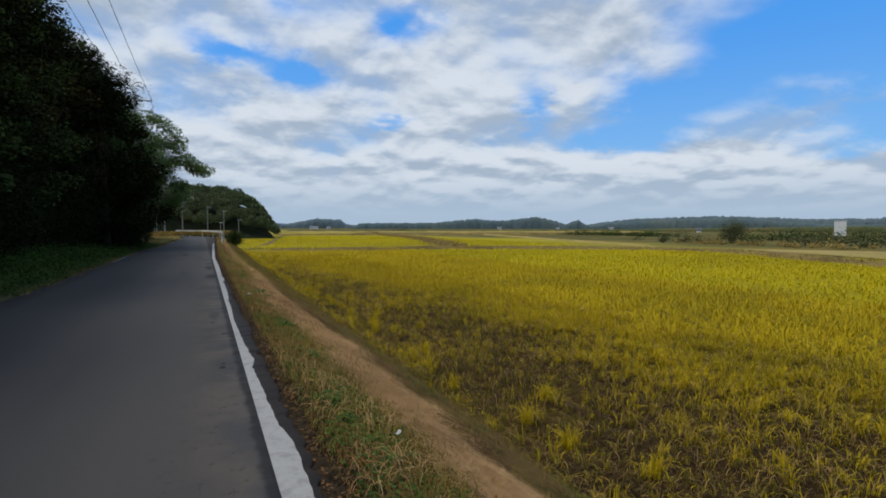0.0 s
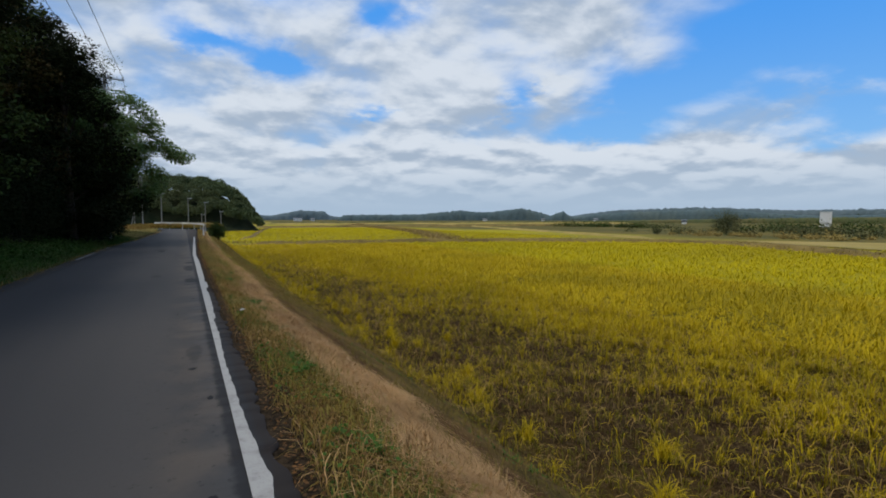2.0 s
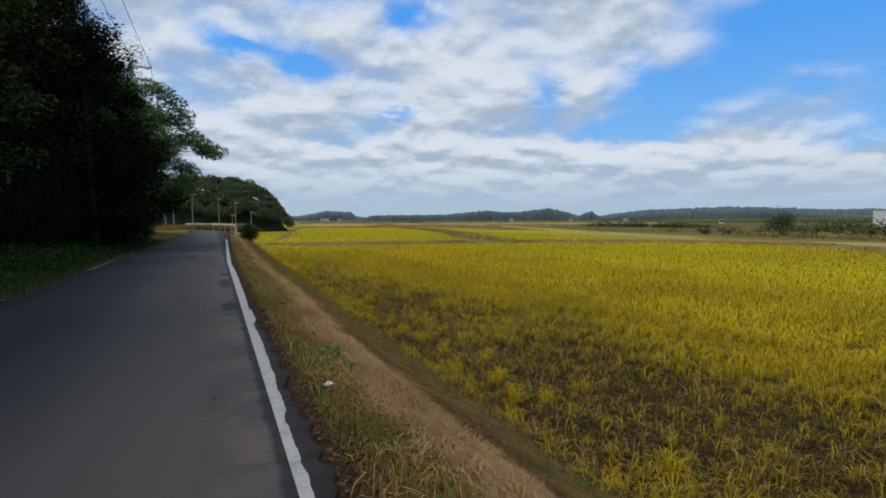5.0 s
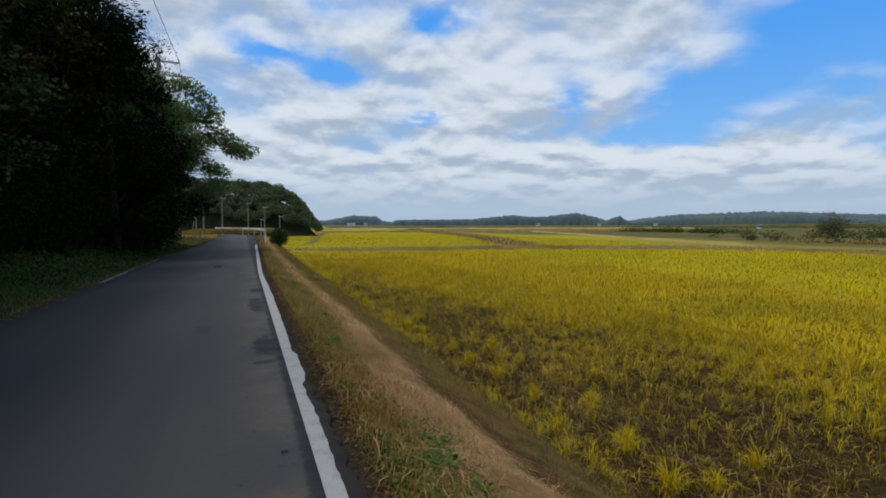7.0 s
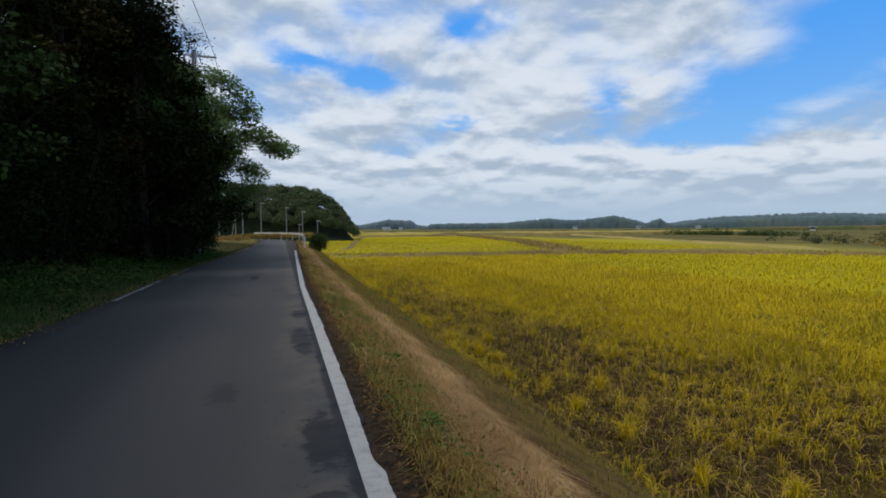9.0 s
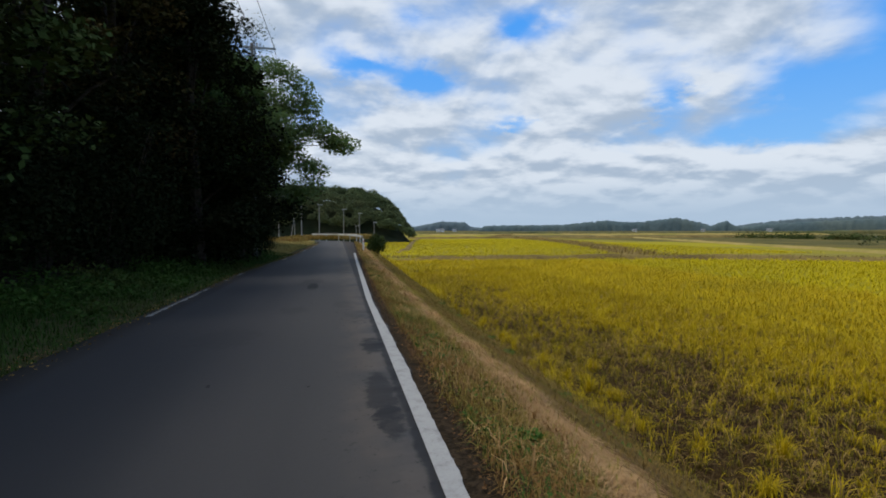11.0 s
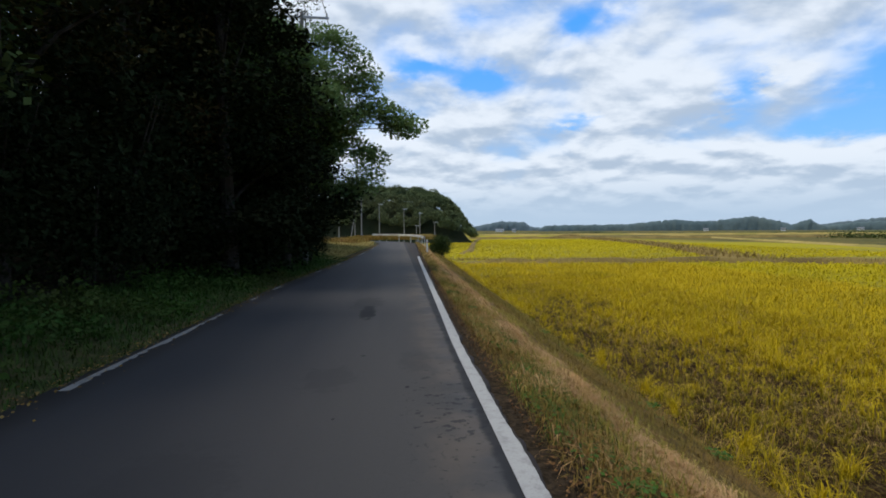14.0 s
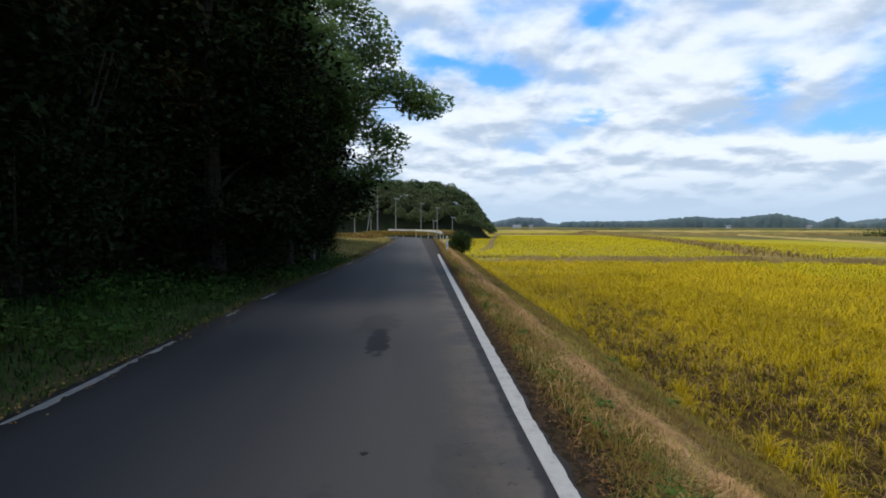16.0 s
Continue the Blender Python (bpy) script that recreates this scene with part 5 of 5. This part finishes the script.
def build_hill():
    xs, ys = np.arange(-120, 19.1, 2.0), np.arange(148, 230, 3.0)
    X, Y = np.meshgrid(xs, ys)
    f = np.sin(np.clip((Y - 149) / 20, 0, 1) * math.pi / 2) * np.clip((232 - Y) / 40, 0, 1)
    Z = FIELD_Z + (hill_top(X) - 1.6).clip(0) * f
    nx = len(xs)
    i = (np.arange(len(ys) - 1)[:, None] * nx + np.arange(nx - 1)[None]).reshape(-1, 1)
    soil = surface("hill_floor", [(0.02, 0.028, 0.012), (0.035, 0.04, 0.02)], 0.3, 2.0, 0.95, 0)
    tagged(new("hill", mesh_of("hill", np.stack([X, Y, Z], -1), quads=i + [0, 1, nx + 1, nx], mat=soil, smooth=True)), "low hill under dense dark green woods", "hill", kind="structure")
    local = np.random.default_rng(17)
    pts = []
    for _ in range(760):
        x = 18 - 66 * local.random() ** 1.4
        v = local.random() ** 1.3
        y = 150 + 42 * v - max(0, (x - 8)) * 0.1
        f = math.sin(min(1, (y - 146) / 20) * math.pi / 2)
        r = local.uniform(0.9, 1.9) * (0.75 if x > 13 else 1)
        top = abs(float(hill_top(x)) * f)
        z = max(top - r * 0.55, r * 0.6 - 1.2)
        k = int(300 * r / 1.5)
        q = local.normal(size=(k, 3))
        q /= np.linalg.norm(q, axis=1)[:, None]
        q[:, 2] = np.abs(q[:, 2]) * np.where(local.random(k) < 0.8, 1, -0.6)
        pts.append(q * [r, r, r * local.uniform(0.75, 1.25)] * (0.75 + 0.3 * local.random(k))[:, None] + [x, y, z])
    v, t = leaf_quads(np.concatenate(pts), 0.34, 0.35, 0.75)
    stuff("hill_woods", "dense dark green woods covering the hill", "woods", LEAF_HILL, [(v, t, None)])


build_hill()


# ---- distant plain ----
def woods_band(name, a0, a1, dist, rows, mat, label, seed, low=0.0, clump=6.0):
    """A far line of trees: rows of azimuth and height, seen as a long uneven mound with crowns."""
    local = np.random.default_rng(seed)
    az = np.arange(a0, a1, math.degrees(clump * 0.35 / dist))
    h = np.interp(az, [r[0] for r in rows], [r[1] for r in rows])
    h = np.maximum(h + (h - h.mean()) * 0.5, h.mean() * 0.3)
    rough = np.array([noise.fractal((a * dist * 0.0035, seed * 1.3, 0.2), 0.7, 2.2, 5) for a in az])
    bump = np.array([abs(noise.noise((a * dist * 0.012, seed, 3.3))) for a in az])
    h = np.maximum(h * (1 + 0.10 * rough) + clump * 0.12 * bump, 0.2)
    a = np.radians(az)
    prof = ((0, -0.05, 1), (0.1, 0.5, 1), (0.35, 0.85, 1), (0.8, 1.0, 1), (1.6, 0.9, 1), (3.0, 0.4, 1), (4.0, -0.05, 1))
    rows_v = []
    for o, f, _ in prof:
        r = dist + o * clump * 1.5 + local.normal(0, clump * 0.12, len(az))
        rows_v.append(np.stack([np.sin(a) * r, np.cos(a) * r, FIELD_Z + low + h * f * (1 + local.normal(0, 0.02, len(az)))], 1))
    c = len(prof)
    i = (np.arange(len(az) - 1)[:, None] * c + np.arange(c - 1)[None]).reshape(-1, 1)
    tagged(new(name, mesh_of(name, np.stack(rows_v, 1), quads=i + [0, 1, c + 1, c], mat=mat)), label, "woods", kind="structure")


D = 900.0
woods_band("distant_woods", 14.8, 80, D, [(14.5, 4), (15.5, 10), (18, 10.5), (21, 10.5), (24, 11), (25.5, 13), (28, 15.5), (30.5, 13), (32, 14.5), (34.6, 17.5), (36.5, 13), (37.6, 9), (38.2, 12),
           (38.9, 14), (39.6, 9), (40.2, 8), (42, 10.5), (46, 13), (51, 15), (55, 14), (58, 11), (62, 8), (64, 9), (80, 12)], HAZED_WOOD, "hazy blue-green line of distant woods", 3, 0, 7.0)
woods_band("distant_woods", -40, 16, D * 1.5, [(-40, 16), (6, 14), (8, 12), (11, 21), (13.5, 19), (14, 12), (16, 8)], HAZED_RIDGE, "haze-pale distant ridge beyond the plain", 4, 0, 10.0)
woods_band("distant_woods", 38, 80, D * 1.6, [(38, 10), (44, 24), (52, 28), (60, 22), (70, 24), (80, 20)], HAZED_RIDGE, "haze-pale distant ridge behind the woods", 6, 0, 10.0)
woods_band("hedge_row", 8, 80, 420, [(8, 0.4), (16, 0.8), (20, 1.8), (22, 1.0), (30, 1.2), (36, 1.4), (42, 1.7), (52, 2.4), (60, 3.0), (80, 4.0)], HEDGE, "low scrub along the far edge of the fields", 8, 0, 3.0)


def shrub_belt(n, x0, x1, y0, y1, h0, h1, mat, label, seed, leaf=0.3, per=90):
    local = np.random.default_rng(seed)
    pts = []
    for _ in range(n):
        x, y = local.uniform(x0, x1), local.uniform(y0, y1)
        h = local.uniform(h0, h1) * (0.5 + 0.8 * local.random())
        q = local.normal(size=(per, 3)) * [h * 0.55, h * 0.55, h * 0.30]
        q[:, 2] = np.abs(q[:, 2] + h * 0.35)
        pts.append(q + [x, y, FIELD_Z])
    v, t = leaf_quads(np.concatenate(pts), leaf, 0.3, 0.7)
    stuff("scrub", label, "scrub", mat, [(v, t, None)])


shrub_belt(70, 136, 150, 128, 180, 1.4, 2.6, LEAF_BUSH, "dark scrub standing in the far fields", 51, 0.4)
shrub_belt(110, 92, 150, 45, 100, 0.8, 2.0, HEDGE, "olive and brown scrub beyond the mown plot", 52, 0.35)
shrub_belt(60, 120, 190, 60, 96, 1.8, 3.6, LEAF_BUSH, "dark green thicket round the water tank", 53, 0.4)
shrub_belt(50, 84, 96, 30, 78, 0.4, 1.2, STALKS, "dry orange-brown weeds beyond the mown plot", 54, 0.3)
t = make_bush("field_tree", "small feathery olive-brown tree standing alone in the fields", 3.3, 3.3, 5.6, 5200, 0.22, HEDGE, 43, "", "tree")
t.matrix_basis = pose(106, 79, FIELD_Z - 0.1)
c = copy_thing(t, pose(86, 80, FIELD_Z - 0.1, 0, 0, 40))
c.scale = (0.32, 0.32, 0.3)
tagged(c, "small olive bush at the edge of the fields")


def water_tank(x, y):
    ob = thing("water_tank", x, y, FIELD_Z, "pale grey boxy water tank building above the thicket", "tank building", "", "", -60)
    part("body", box(bmesh.new(), 0, 0, 0, 3.5, 3.5, 5.4, 0.08), WHITE, ob)
    part("roof", box(bmesh.new(), 0, 0, 5.4, 3.7, 3.7, 0.22, 0.05), WHITE, ob)
    for dx in (-1.6, -0.8, 0, 0.8, 1.6):
        part("pilaster", box(bmesh.new(), dx, -1.79, 0, 0.22, 0.12, 5.4, 0.02), WHITE, ob)
    part("door", box(bmesh.new(), 0.4, -1.78, 0, 0.55, 0.08, 2.0, 0.02), STEEL, ob)


water_tank(211, 114.5)


def farm_house(az, dist, w, d, h, roof, turn):
    x, y = math.sin(radians(az)) * dist, math.cos(radians(az)) * dist
    ob = thing("farm_house", x, y, FIELD_Z, "small white farm building with a grey roof", "house", "far farm buildings", "", turn)
    part("wall", box(bmesh.new(), 0, 0, 0, w, d, h), WHITE, ob)
    bm = bmesh.new()
    a = [bm.verts.new(p) for p in ((-w / 2 - 0.4, -d / 2 - 0.4, h), (w / 2 + 0.4, -d / 2 - 0.4, h), (w / 2 + 0.4, d / 2 + 0.4, h), (-w / 2 - 0.4, d / 2 + 0.4, h), (-w / 2 - 0.4, 0, h + roof), (w / 2 + 0.4, 0, h + roof))]
    for f in ((0, 1, 5, 4), (2, 3, 4, 5), (0, 4, 3), (1, 2, 5), (0, 3, 2, 1)):
        bm.faces.new([a[i] for i in f])
    part("roof", bm, GREY_ROOF, ob)
    for k in range(3):
        wx = -w / 3 + k * w / 3
        win = part("window", box(bmesh.new(), wx, -d / 2 - 0.03, 1.0, 1.2, 0.08, 1.2), STEEL, ob)
        part("pane", box(bmesh.new(), wx, -d / 2 - 0.08, 1.08, 1.04, 0.03, 1.04), DARK_GLASS, win, "dark window pane")


for az_, dist_, w_, h_ in ((10.7, 800, 12, 3.2), (12.2, 810, 6, 3.0), (30.6, 780, 6, 2.6), (36.8, 780, 5, 2.6), (42.2, 760, 6, 2.6), (50.4, 360, 2.6, 1.8)):
    farm_house(az_, dist_, w_, w_ * 0.6, h_, h_ * 0.4, -az_)
